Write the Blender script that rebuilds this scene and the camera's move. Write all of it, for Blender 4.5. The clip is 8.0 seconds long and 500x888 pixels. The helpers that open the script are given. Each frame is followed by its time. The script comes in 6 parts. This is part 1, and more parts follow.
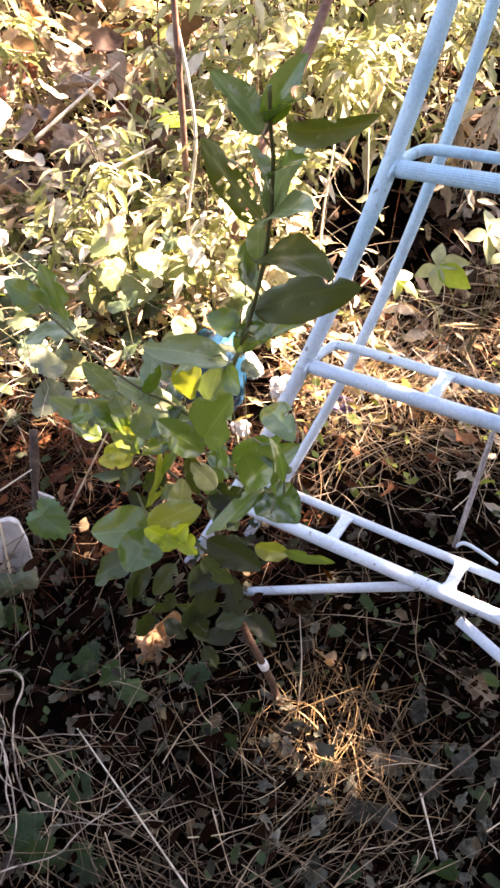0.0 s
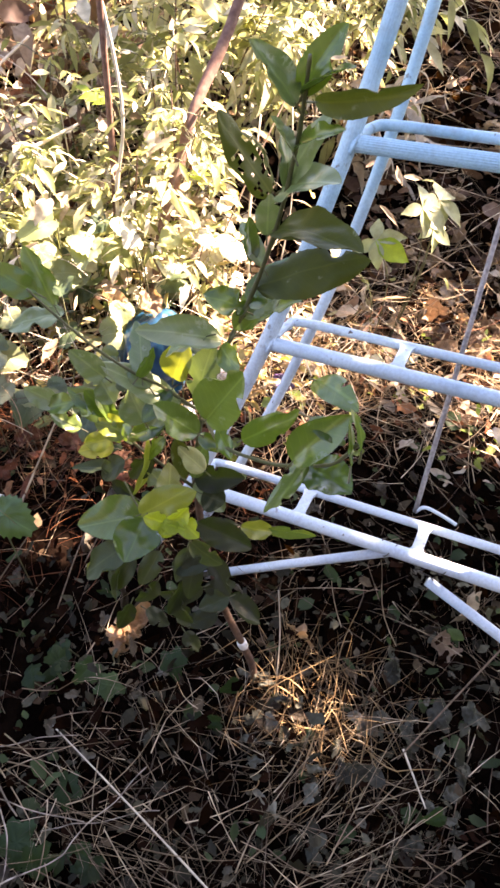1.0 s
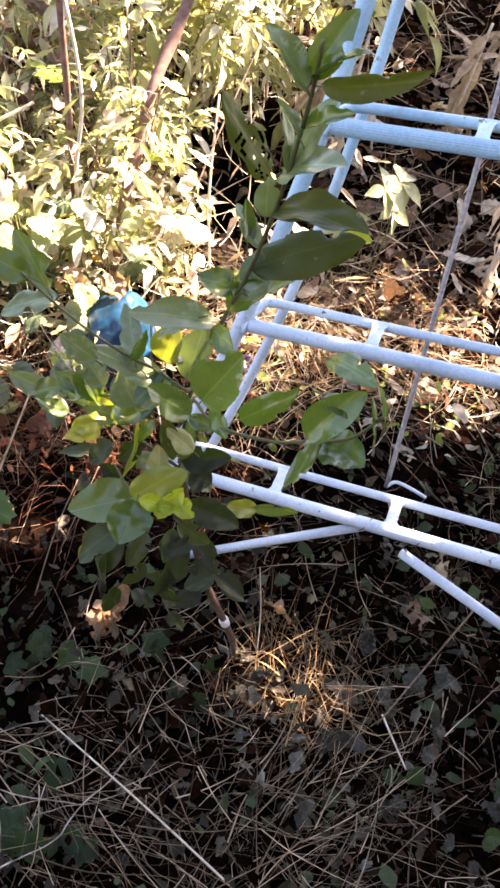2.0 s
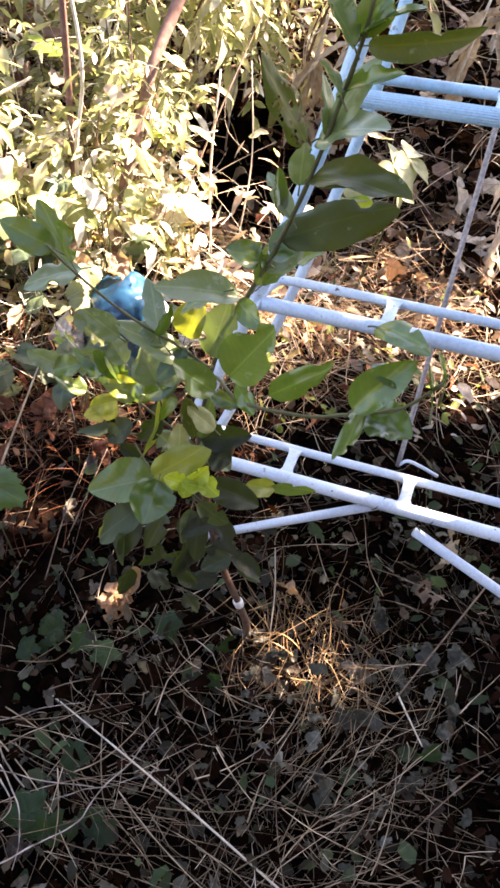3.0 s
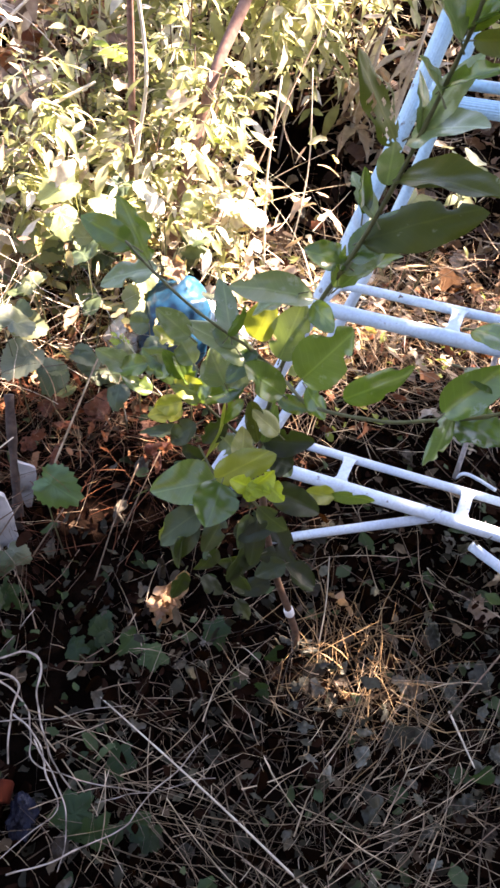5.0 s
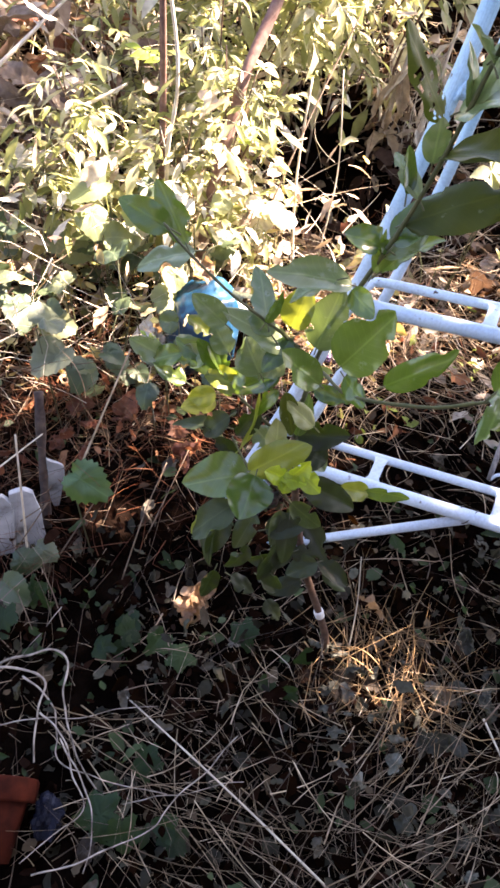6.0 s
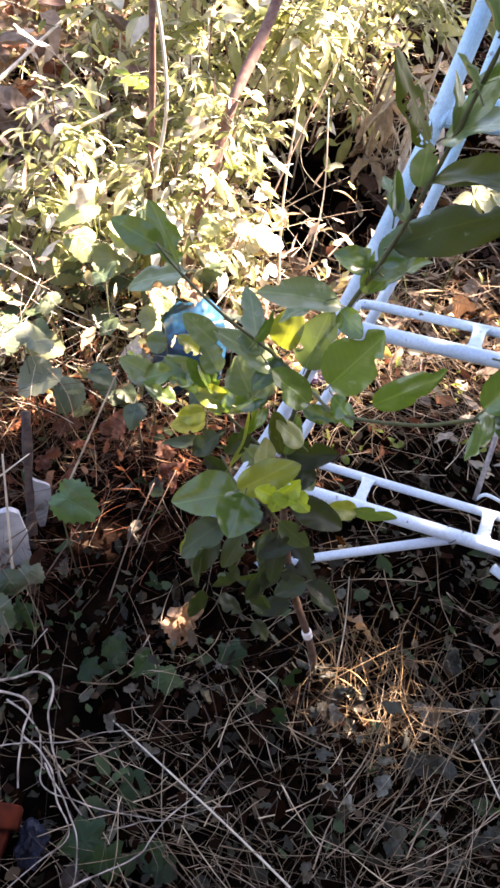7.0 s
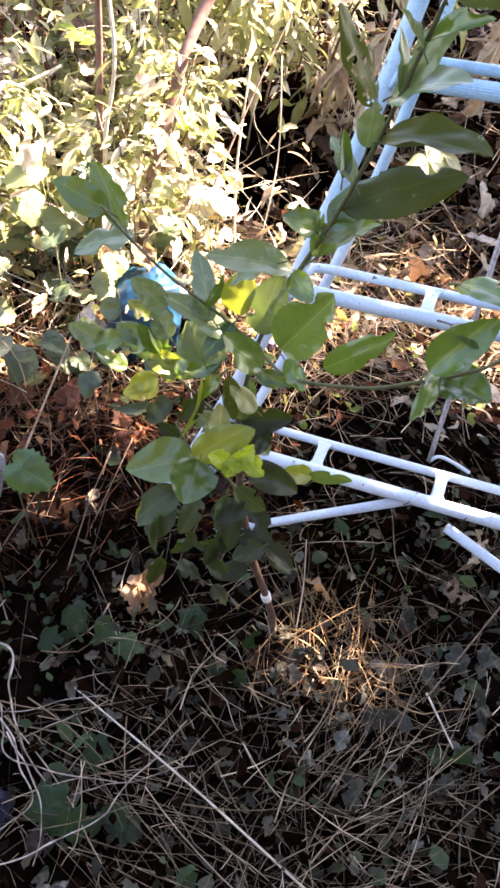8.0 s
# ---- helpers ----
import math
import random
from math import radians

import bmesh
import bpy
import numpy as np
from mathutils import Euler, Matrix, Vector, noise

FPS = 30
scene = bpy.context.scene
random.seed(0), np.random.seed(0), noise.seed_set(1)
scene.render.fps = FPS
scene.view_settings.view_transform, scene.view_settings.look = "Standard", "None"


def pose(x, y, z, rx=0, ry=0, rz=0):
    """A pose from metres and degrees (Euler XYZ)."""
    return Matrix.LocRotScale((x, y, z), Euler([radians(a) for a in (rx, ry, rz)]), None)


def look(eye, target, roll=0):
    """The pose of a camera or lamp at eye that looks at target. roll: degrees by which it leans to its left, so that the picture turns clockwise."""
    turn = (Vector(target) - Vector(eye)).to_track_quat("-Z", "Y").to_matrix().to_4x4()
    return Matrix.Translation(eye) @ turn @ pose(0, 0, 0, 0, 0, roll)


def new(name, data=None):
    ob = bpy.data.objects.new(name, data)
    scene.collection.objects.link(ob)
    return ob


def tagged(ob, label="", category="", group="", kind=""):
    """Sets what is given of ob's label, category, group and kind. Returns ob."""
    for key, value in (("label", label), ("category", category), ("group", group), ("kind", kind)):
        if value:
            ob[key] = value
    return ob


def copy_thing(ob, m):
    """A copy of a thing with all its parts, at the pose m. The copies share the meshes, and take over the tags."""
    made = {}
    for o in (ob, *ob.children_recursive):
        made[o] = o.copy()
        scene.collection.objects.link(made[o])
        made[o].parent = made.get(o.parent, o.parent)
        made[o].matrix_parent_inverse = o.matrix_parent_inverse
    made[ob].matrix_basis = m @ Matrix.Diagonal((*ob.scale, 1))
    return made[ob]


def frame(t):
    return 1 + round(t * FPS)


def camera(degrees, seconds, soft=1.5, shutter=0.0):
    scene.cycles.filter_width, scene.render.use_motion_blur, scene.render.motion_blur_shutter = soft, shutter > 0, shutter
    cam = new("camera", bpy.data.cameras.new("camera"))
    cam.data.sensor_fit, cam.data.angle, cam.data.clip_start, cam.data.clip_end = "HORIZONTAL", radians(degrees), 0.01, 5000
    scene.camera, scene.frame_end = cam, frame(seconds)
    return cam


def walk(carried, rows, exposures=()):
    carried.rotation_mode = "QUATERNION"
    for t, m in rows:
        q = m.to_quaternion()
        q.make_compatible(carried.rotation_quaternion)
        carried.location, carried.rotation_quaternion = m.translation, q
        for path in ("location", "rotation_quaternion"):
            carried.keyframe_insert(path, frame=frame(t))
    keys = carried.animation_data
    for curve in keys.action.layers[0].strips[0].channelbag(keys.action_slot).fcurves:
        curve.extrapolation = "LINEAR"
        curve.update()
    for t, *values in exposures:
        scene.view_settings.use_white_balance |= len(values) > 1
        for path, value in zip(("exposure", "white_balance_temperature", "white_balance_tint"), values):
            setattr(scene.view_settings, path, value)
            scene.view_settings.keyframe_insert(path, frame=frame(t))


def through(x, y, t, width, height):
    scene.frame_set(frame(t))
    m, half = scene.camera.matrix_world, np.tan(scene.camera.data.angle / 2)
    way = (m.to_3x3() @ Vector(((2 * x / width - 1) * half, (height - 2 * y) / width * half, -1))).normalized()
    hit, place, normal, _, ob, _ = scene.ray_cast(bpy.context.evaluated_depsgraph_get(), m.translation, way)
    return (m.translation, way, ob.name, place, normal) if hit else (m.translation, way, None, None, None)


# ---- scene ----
cam = camera(39.1, 8.0, soft=2.8)
PATH = [
    (0, (0.0125, 0.0125, 1.1833), (-0.0008, 1.0875, -0.0892), -0.40),
    (0.5, (-0.0550, 0.0192, 1.1783), (0.0792, 1.0783, -0.1017), 3.80),
    (1, (-0.0942, 0.0167, 1.1750), (0.1300, 1.0467, -0.1150), 5.80),
    (2.3, (-0.1575, 0.0142, 1.1800), (0.2208, 0.9733, -0.1300), 11.20),
    (2.5, (-0.1617, 0.0225, 1.1667), (0.2267, 0.9717, -0.1475), 11.60),
    (3, (-0.1892, 0.0225, 1.1592), (0.1900, 0.9650, -0.1617), 11.20),
    (3.5, (-0.1967, 0.0242, 1.1517), (0.1683, 0.9458, -0.1883), 11.30),
    (4, (-0.1950, 0.0250, 1.1550), (0.2025, 0.9467, -0.1750), 11.50),
    (4.5, (-0.2042, 0.0275, 1.1558), (0.1825, 0.9658, -0.1667), 11.20),
    (5, (-0.2242, 0.0325, 1.1417), (0.0833, 1.0083, -0.1742), 9.50),
    (5.2, (-0.2342, 0.0333, 1.1367), (0.0450, 1.0167, -0.1792), 9.00),
    (6.3, (-0.2400, 0.0217, 1.1100), (0.0175, 1.0517, -0.1742), 7.10),
    (6.5, (-0.2417, 0.0208, 1.1117), (0.0092, 1.0667, -0.1617), 6.80),
    (7, (-0.2450, 0.0208, 1.1125), (0.0567, 1.0642, -0.1517), 8.90),
    (7.5, (-0.2383, 0.0183, 1.1133), (0.1083, 1.0183, -0.1742), 10.50),
    (8, (-0.2358, 0.0175, 1.1125), (0.1467, 0.9842, -0.1900), 12.10),
]
walk(cam, [(t, look(eye, target, roll)) for t, eye, target, roll in PATH], exposures=[(0.0, 3.96, 8000, 29), (1.0, 3.93, 7700, 29), (2.5, 3.95, 7500, 29), (5.0, 3.95, 7100, 29), (6.5, 3.91, 7050, 29), (7.5, 3.96, 7050, 29), (8.0, 4.13, 7100, 28)])


# ---- light ----
SUN_TO = Vector((0.66, 0.30, 0.69)).normalized()
world = bpy.data.worlds.new("world")
scene.world = world
world.use_nodes = True
wn = world.node_tree.nodes
sky = wn.new("ShaderNodeTexSky")
sky.sky_type = "NISHITA"
sky.sun_disc = False
sky.air_density, sky.dust_density = 1.0, 1.2
sky.sun_elevation = math.asin(SUN_TO.z)
sky.sun_rotation = math.atan2(SUN_TO.x, SUN_TO.y)
wn["Background"].inputs["Strength"].default_value = 0.055
world.node_tree.links.new(sky.outputs[0], wn["Background"].inputs["Color"])
sun_data = bpy.data.lights.new("sun", "SUN")
sun_data.energy, sun_data.angle, sun_data.color = 5.0, radians(0.6), (1.0, 0.88, 0.72)
sun = new("sun", sun_data)
sun.matrix_world = look(SUN_TO * 20, (0, 0, 0))


# ---- materials ----
def material(name, rough=0.6, metal=0.0):
    m = bpy.data.materials.new(name)
    m.use_nodes = True
    t = m.node_tree
    b = t.nodes["Principled BSDF"]
    b.inputs["Roughness"].default_value, b.inputs["Metallic"].default_value = rough, metal
    return m, t, b


def node(t, kind, **sets):
    n = t.nodes.new(kind)
    for key, value in sets.items():
        n.inputs[key].default_value = value
    return n


def ramp(t, fac, *stops):
    r = t.nodes.new("ShaderNodeValToRGB")
    el = r.color_ramp.elements
    while len(el) < len(stops):
        el.new(0.5)
    for e, (at, c) in zip(el, stops):
        e.position, e.color = at, (*c, 1)
    t.links.new(fac, r.inputs["Fac"])
    return r.outputs["Color"]


def noise_tex(t, scale, detail=4.0, coords="Object"):
    tc = t.nodes.new("ShaderNodeTexCoord")
    n = node(t, "ShaderNodeTexNoise", Scale=scale, Detail=detail)
    t.links.new(tc.outputs[coords], n.inputs["Vector"])
    return n.outputs["Fac"]


def mix(t, fac, a, b, blend="MIX"):
    m = t.nodes.new("ShaderNodeMix")
    m.data_type, m.blend_type = "RGBA", blend
    for slot, v in ((m.inputs[0], fac), (m.inputs[6], a), (m.inputs[7], b)):
        if isinstance(v, (float, int)):
            slot.default_value = v
        elif isinstance(v, tuple):
            slot.default_value = (*v, 1)
        else:
            t.links.new(v, slot)
    return m.outputs[2]


def bump(t, b, height, strength=0.3, distance=0.002):
    n = node(t, "ShaderNodeBump", Strength=strength, Distance=distance)
    t.links.new(height, n.inputs["Height"])
    t.links.new(n.outputs[0], b.inputs["Normal"])


def pick(t, per):
    """A random number per loose piece or per object."""
    if per == "island":
        return t.nodes.new("ShaderNodeNewGeometry").outputs["Random Per Island"]
    return t.nodes.new("ShaderNodeObjectInfo").outputs["Random"]


def plant_material(name, stops, per="island", through=0.35, glow=(0.35, 0.5, 0.05), rough=0.45, veins=False, scale=60.0, gloss=0.5, scars=0.0):
    m, t, b = material(name, rough)
    b.inputs["Specular IOR Level"].default_value = gloss
    base = ramp(t, pick(t, per), *stops)
    blot = noise_tex(t, scale)
    base = mix(t, 1.0, base, ramp(t, blot, (0.3, (0.93, 0.93, 0.90) if veins else (0.58, 0.57, 0.54)), (0.7, (1.05, 1.05, 1.02) if veins else (1.20, 1.20, 1.16))), "MULTIPLY")
    height = blot
    if veins:
        tc = t.nodes.new("ShaderNodeTexCoord")
        sep = t.nodes.new("ShaderNodeSeparateXYZ")
        t.links.new(tc.outputs["Object"], sep.inputs[0])
        ab = t.nodes.new("ShaderNodeMath")
        ab.operation = "ABSOLUTE"
        t.links.new(sep.outputs["X"], ab.inputs[0])
        sl = t.nodes.new("ShaderNodeMath")
        sl.operation = "MULTIPLY_ADD"
        t.links.new(ab.outputs[0], sl.inputs[0])
        sl.inputs[1].default_value = -0.9
        t.links.new(sep.outputs["Y"], sl.inputs[2])
        wv = t.nodes.new("ShaderNodeMath")
        wv.operation = "MULTIPLY"
        t.links.new(sl.outputs[0], wv.inputs[0])
        wv.inputs[1].default_value = 780.0
        sn = t.nodes.new("ShaderNodeMath")
        sn.operation = "SINE"
        t.links.new(wv.outputs[0], sn.inputs[0])
        side = ramp(t, sn.outputs[0], (0.86, (0, 0, 0)), (1.0, (0.16, 0.16, 0.16)))
        sc = t.nodes.new("ShaderNodeMath")
        sc.operation = "MULTIPLY"
        t.links.new(ab.outputs[0], sc.inputs[0])
        sc.inputs[1].default_value = 450.0
        rib = ramp(t, sc.outputs[0], (0.2, (0.5, 0.5, 0.5)), (0.62, (0, 0, 0)))
        line = mix(t, 1.0, side, rib, "LIGHTEN")
        base = mix(t, line, base, mix(t, 1.0, base, (1.9, 1.8, 1.8), "MULTIPLY"))
        height = line
        if scars:
            # silvery winding trails of leaf-mining insects, in patches
            wind = noise_tex(t, 210.0, 4.0)
            band = ramp(t, wind, (0.40, (0, 0, 0)), (0.48, (0.60, 0.60, 0.60)), (0.52, (0.60, 0.60, 0.60)), (0.60, (0, 0, 0)))
            where = ramp(t, noise_tex(t, 42.0, 2.0), (0.64 - 0.10 * scars, (0, 0, 0)), (0.74 - 0.10 * scars, (1, 1, 1)))
            base = mix(t, mix(t, 1.0, band, where, "MULTIPLY"), base, (0.36, 0.41, 0.34))
        swell = noise_tex(t, 70.0, 2.0)
        height = mix(t, 0.5, line, swell)
    t.links.new(base, b.inputs["Base Color"])
    bump(t, b, height, 0.35, 0.0013 if veins else 0.0008)
    tr = node(t, "ShaderNodeBsdfTranslucent")
    t.links.new(mix(t, 0.5, base, glow), tr.inputs["Color"])
    ms = node(t, "ShaderNodeMixShader", Fac=through)
    t.links.new(b.outputs[0], ms.inputs[1])
    t.links.new(tr.outputs[0], ms.inputs[2])
    t.links.new(ms.outputs[0], t.nodes["Material Output"].inputs["Surface"])
    return m


def plain(name, stops, rough=0.7, scale=40.0, metal=0.0, strength=0.4, distance=0.002, per=None, gloss=0.5):
    m, t, b = material(name, rough, metal)
    b.inputs["Specular IOR Level"].default_value = gloss
    f = noise_tex(t, scale, 6.0)
    c = ramp(t, f, *stops)
    if per:
        c = mix(t, 1.0, c, ramp(t, pick(t, per), (0, (0.15, 0.13, 0.11)), (0.45, (0.55, 0.50, 0.43)), (0.75, (1.05, 0.98, 0.88)), (1, (1.4, 1.34, 1.24))), "MULTIPLY")
    t.links.new(c, b.inputs["Base Color"])
    bump(t, b, f, strength, distance)
    return m


# soil kept near black: shade between the litter is put into its colour
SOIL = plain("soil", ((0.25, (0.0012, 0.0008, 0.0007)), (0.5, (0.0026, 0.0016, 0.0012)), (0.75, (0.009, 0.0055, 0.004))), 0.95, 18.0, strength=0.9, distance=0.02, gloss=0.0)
STRAW = plain("dry straw", ((0.05, (0.05, 0.036, 0.025)), (0.34, (0.25, 0.195, 0.135)), (0.58, (0.60, 0.51, 0.39)), (0.84, (0.92, 0.86, 0.74))), 0.55, 30.0, per="island", gloss=0.25)
VINE = plain("grey dry vine", ((0.35, (0.12, 0.10, 0.08)), (0.65, (0.46, 0.40, 0.34))), 0.7, 60.0, gloss=0.2)
GREYLEAF = plant_material("faded grey dead leaf", ((0.0, (0.020, 0.014, 0.010)), (0.5, (0.042, 0.034, 0.026)), (1.0, (0.17, 0.16, 0.13))), "object", 0.1, (0.3, 0.25, 0.1), 0.75, scale=130.0, gloss=0.2)
REDSTEM = plain("reddish dry stem", ((0.3, (0.070, 0.020, 0.011)), (0.7, (0.21, 0.092, 0.050))), 0.7, 40.0, per="island", gloss=0.2)
TWIG = plain("grey twig bark", ((0.3, (0.10, 0.07, 0.05)), (0.7, (0.26, 0.20, 0.15))), 0.8, 60.0, per="island")
BLADE = plain("golden dry blade", ((0.05, (0.08, 0.06, 0.042)), (0.42, (0.30, 0.24, 0.17)), (0.70, (0.60, 0.51, 0.39)), (0.92, (0.90, 0.83, 0.70))), 0.55, 30.0, per="object", gloss=0.25)
GOLDEN = plain("golden dry grass", ((0.3, (0.24, 0.155, 0.080)), (0.7, (0.52, 0.38, 0.22))), 0.55, 30.0, per="object", gloss=0.25)
GOLDSTEM = plain("golden brown dry stem", ((0.3, (0.22, 0.13, 0.07)), (0.7, (0.48, 0.34, 0.20))), 0.55, 30.0, per="island", gloss=0.25)
STALK = plain("bleached dry stalk", ((0.3, (0.42, 0.36, 0.28)), (0.7, (0.68, 0.62, 0.50))), 0.6, 50.0)
# litter colour darkened in place of shade deep in the mat
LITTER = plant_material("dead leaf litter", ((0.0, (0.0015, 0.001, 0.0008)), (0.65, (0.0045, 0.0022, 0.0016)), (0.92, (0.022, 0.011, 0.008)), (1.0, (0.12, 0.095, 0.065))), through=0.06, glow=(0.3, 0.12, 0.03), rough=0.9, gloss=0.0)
BIGLITTER = plant_material("large faded dead leaves", ((0.0, (0.085, 0.045, 0.034)), (0.5, (0.20, 0.135, 0.10)), (1.0, (0.46, 0.38, 0.29))), through=0.2, glow=(0.5, 0.25, 0.08), rough=0.7)
REDDISH = plant_material("reddish dead leaf", ((0.0, (0.055, 0.015, 0.008)), (0.5, (0.16, 0.055, 0.026)), (1.0, (0.34, 0.17, 0.09))), through=0.2, glow=(0.4, 0.16, 0.07), rough=0.75, gloss=0.15)
FADED = plant_material("faded pink-brown dead leaf", ((0.0, (0.12, 0.060, 0.045)), (0.4, (0.28, 0.19, 0.145)), (1.0, (0.58, 0.50, 0.42))), through=0.3, glow=(0.55, 0.33, 0.18), rough=0.7)
# whiter than bleaching alone: sun glare is in this colour too
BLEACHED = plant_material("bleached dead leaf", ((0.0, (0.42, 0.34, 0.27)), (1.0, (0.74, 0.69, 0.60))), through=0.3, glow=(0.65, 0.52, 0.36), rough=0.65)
YELLOWED = plant_material("yellowed dry leaf", ((0.0, (0.20, 0.15, 0.05)), (0.6, (0.42, 0.36, 0.15)), (1.0, (0.60, 0.54, 0.34))), through=0.45, glow=(0.7, 0.55, 0.12), rough=0.6)
LUSHSTUFF = plant_material("fresh weed leaf", ((0.0, (0.10, 0.16, 0.03)), (1.0, (0.26, 0.34, 0.06))), through=0.35, glow=(0.55, 0.7, 0.05), rough=0.5)
HUSK = plant_material("bleached husk", ((0.0, (0.20, 0.135, 0.085)), (0.6, (0.42, 0.33, 0.23)), (1.0, (0.64, 0.56, 0.44))), through=0.25, glow=(0.6, 0.42, 0.22), rough=0.6)
CITRUS = plant_material("citrus leaf", ((0.0, (0.030, 0.062, 0.009)), (0.5, (0.060, 0.112, 0.020)), (1.0, (0.125, 0.182, 0.048))), "object", 0.24, (0.26, 0.44, 0.02), 0.23, True, gloss=0.7, scars=0.3)
CITRUS_MINED = plant_material("silvery mined citrus leaf", ((0.0, (0.080, 0.130, 0.045)), (1.0, (0.170, 0.225, 0.110))), "object", 0.20, (0.30, 0.44, 0.08), 0.28, True, gloss=0.6, scars=0.8)
CITRUS_OLD = plant_material("dark olive citrus leaf", ((0.0, (0.026, 0.036, 0.008)), (1.0, (0.060, 0.074, 0.018))), "object", 0.15, (0.3, 0.4, 0.03), 0.40, True, gloss=0.16, scars=0.45)
# darker copy of the citrus leaf, with the low leaves' shade in its colour
CITRUS_DARK = plant_material("shade-darkened citrus leaf", ((0.0, (0.010, 0.013, 0.007)), (0.6, (0.022, 0.030, 0.013)), (1.0, (0.045, 0.062, 0.028))), "object", 0.15, (0.25, 0.4, 0.03), 0.45, True, gloss=0.25)
CITRUS_YELLOW = plant_material("yellow-green citrus leaf", ((0.0, (0.105, 0.140, 0.018)), (1.0, (0.175, 0.205, 0.032))), "object", 0.35, (0.55, 0.62, 0.04), 0.36, True, gloss=0.6)
CITRUS_PALE = plant_material("pale citrus leaf", ((0.0, (0.20, 0.22, 0.07)), (1.0, (0.28, 0.30, 0.12))), "object", 0.3, (0.5, 0.55, 0.08), 0.36, True, gloss=0.6)
CITRUS_YOUNG = plant_material("young citrus leaf", ((0.0, (0.22, 0.31, 0.022)), (1.0, (0.34, 0.40, 0.035))), "object", 0.4, (0.6, 0.75, 0.03), 0.4, True)
WEED = plant_material("weed leaf", ((0.0, (0.030, 0.052, 0.024)), (0.6, (0.060, 0.090, 0.044)), (1.0, (0.14, 0.16, 0.09))), through=0.18, glow=(0.35, 0.5, 0.06), rough=0.5)
WEED_LEAF = plant_material("green weed leaf", ((0.0, (0.022, 0.045, 0.022)), (0.6, (0.048, 0.078, 0.042)), (1.0, (0.13, 0.15, 0.10))), "object", 0.18, (0.35, 0.5, 0.06), 0.5, True)
VINELEAF = plant_material("fresh vine leaf", ((0.0, (0.040, 0.095, 0.028)), (1.0, (0.055, 0.12, 0.035))), "object", 0.2, (0.3, 0.5, 0.05), 0.5, True)
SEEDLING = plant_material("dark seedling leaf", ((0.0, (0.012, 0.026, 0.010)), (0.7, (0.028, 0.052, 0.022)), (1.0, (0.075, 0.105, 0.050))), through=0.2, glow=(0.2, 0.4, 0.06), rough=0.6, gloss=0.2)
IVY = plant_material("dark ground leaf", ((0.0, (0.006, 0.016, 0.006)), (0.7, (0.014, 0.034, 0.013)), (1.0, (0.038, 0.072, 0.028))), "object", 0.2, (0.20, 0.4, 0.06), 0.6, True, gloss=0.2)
# the palest stops put the sun's glare into the shrub leaves' colour
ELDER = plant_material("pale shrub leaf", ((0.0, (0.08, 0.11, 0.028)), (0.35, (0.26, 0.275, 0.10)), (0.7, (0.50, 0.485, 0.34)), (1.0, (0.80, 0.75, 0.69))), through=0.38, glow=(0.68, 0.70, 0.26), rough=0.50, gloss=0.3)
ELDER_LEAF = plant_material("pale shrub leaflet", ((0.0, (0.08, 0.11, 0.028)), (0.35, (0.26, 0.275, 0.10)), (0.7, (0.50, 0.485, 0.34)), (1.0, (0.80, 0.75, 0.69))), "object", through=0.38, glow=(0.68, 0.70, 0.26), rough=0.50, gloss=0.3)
PALE = plant_material("silvery vine leaf", ((0.0, (0.13, 0.17, 0.09)), (1.0, (0.36, 0.39, 0.25))), through=0.35, glow=(0.6, 0.65, 0.15), rough=0.5)
TREELEAF = plant_material("tree leaf", ((0.0, (0.04, 0.08, 0.02)), (1.0, (0.08, 0.13, 0.03))), through=0.15, rough=0.5)
STEM = plain("green brown stem", ((0.3, (0.045, 0.055, 0.022)), (0.7, (0.095, 0.10, 0.040))), 0.55, 90.0)
WOODY = plain("woody sapling bark", ((0.3, (0.055, 0.028, 0.018)), (0.7, (0.14, 0.080, 0.050))), 0.75, 120.0)
TRUNKBARK = plain("reddish young bark", ((0.3, (0.095, 0.044, 0.034)), (0.7, (0.21, 0.125, 0.095))), 0.75, 70.0)
STAKEWOOD = plain("weathered stake wood", ((0.3, (0.020, 0.012, 0.010)), (0.7, (0.075, 0.050, 0.038))), 0.9, 80.0, strength=0.9, distance=0.004)
TERRACOTTA = plain("terracotta", ((0.3, (0.018, 0.0032, 0.0016)), (0.7, (0.060, 0.011, 0.005))), 0.85, 35.0, gloss=0.1)
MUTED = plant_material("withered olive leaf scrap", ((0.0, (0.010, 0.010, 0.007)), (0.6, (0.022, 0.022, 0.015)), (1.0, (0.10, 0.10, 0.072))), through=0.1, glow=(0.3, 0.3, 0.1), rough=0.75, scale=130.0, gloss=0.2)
CERAMIC = plain("chipped white plaster", ((0.34, (0.07, 0.06, 0.05)), (0.44, (0.27, 0.285, 0.295)), (0.70, (0.50, 0.52, 0.54))), 0.6, 22.0, strength=0.6, distance=0.004)
WALLSTONE = plain("weathered wall plaster", ((0.3, (0.06, 0.055, 0.048)), (0.7, (0.14, 0.13, 0.115))), 0.9, 6.0, strength=0.8, distance=0.01)
TAPE = plain("white grafting tape", ((0.3, (0.60, 0.60, 0.58)), (0.7, (0.80, 0.80, 0.80))), 0.45, 200.0)
BLUE = plain("blue plastic", ((0.3, (0.002, 0.032, 0.070)), (0.7, (0.004, 0.055, 0.115))), 0.36, 14.0, strength=0.25, distance=0.003)
FILM = plain("crumpled white plastic", ((0.3, (0.70, 0.72, 0.74)), (0.7, (0.84, 0.84, 0.85))), 0.3, 60.0, strength=0.8, distance=0.004)
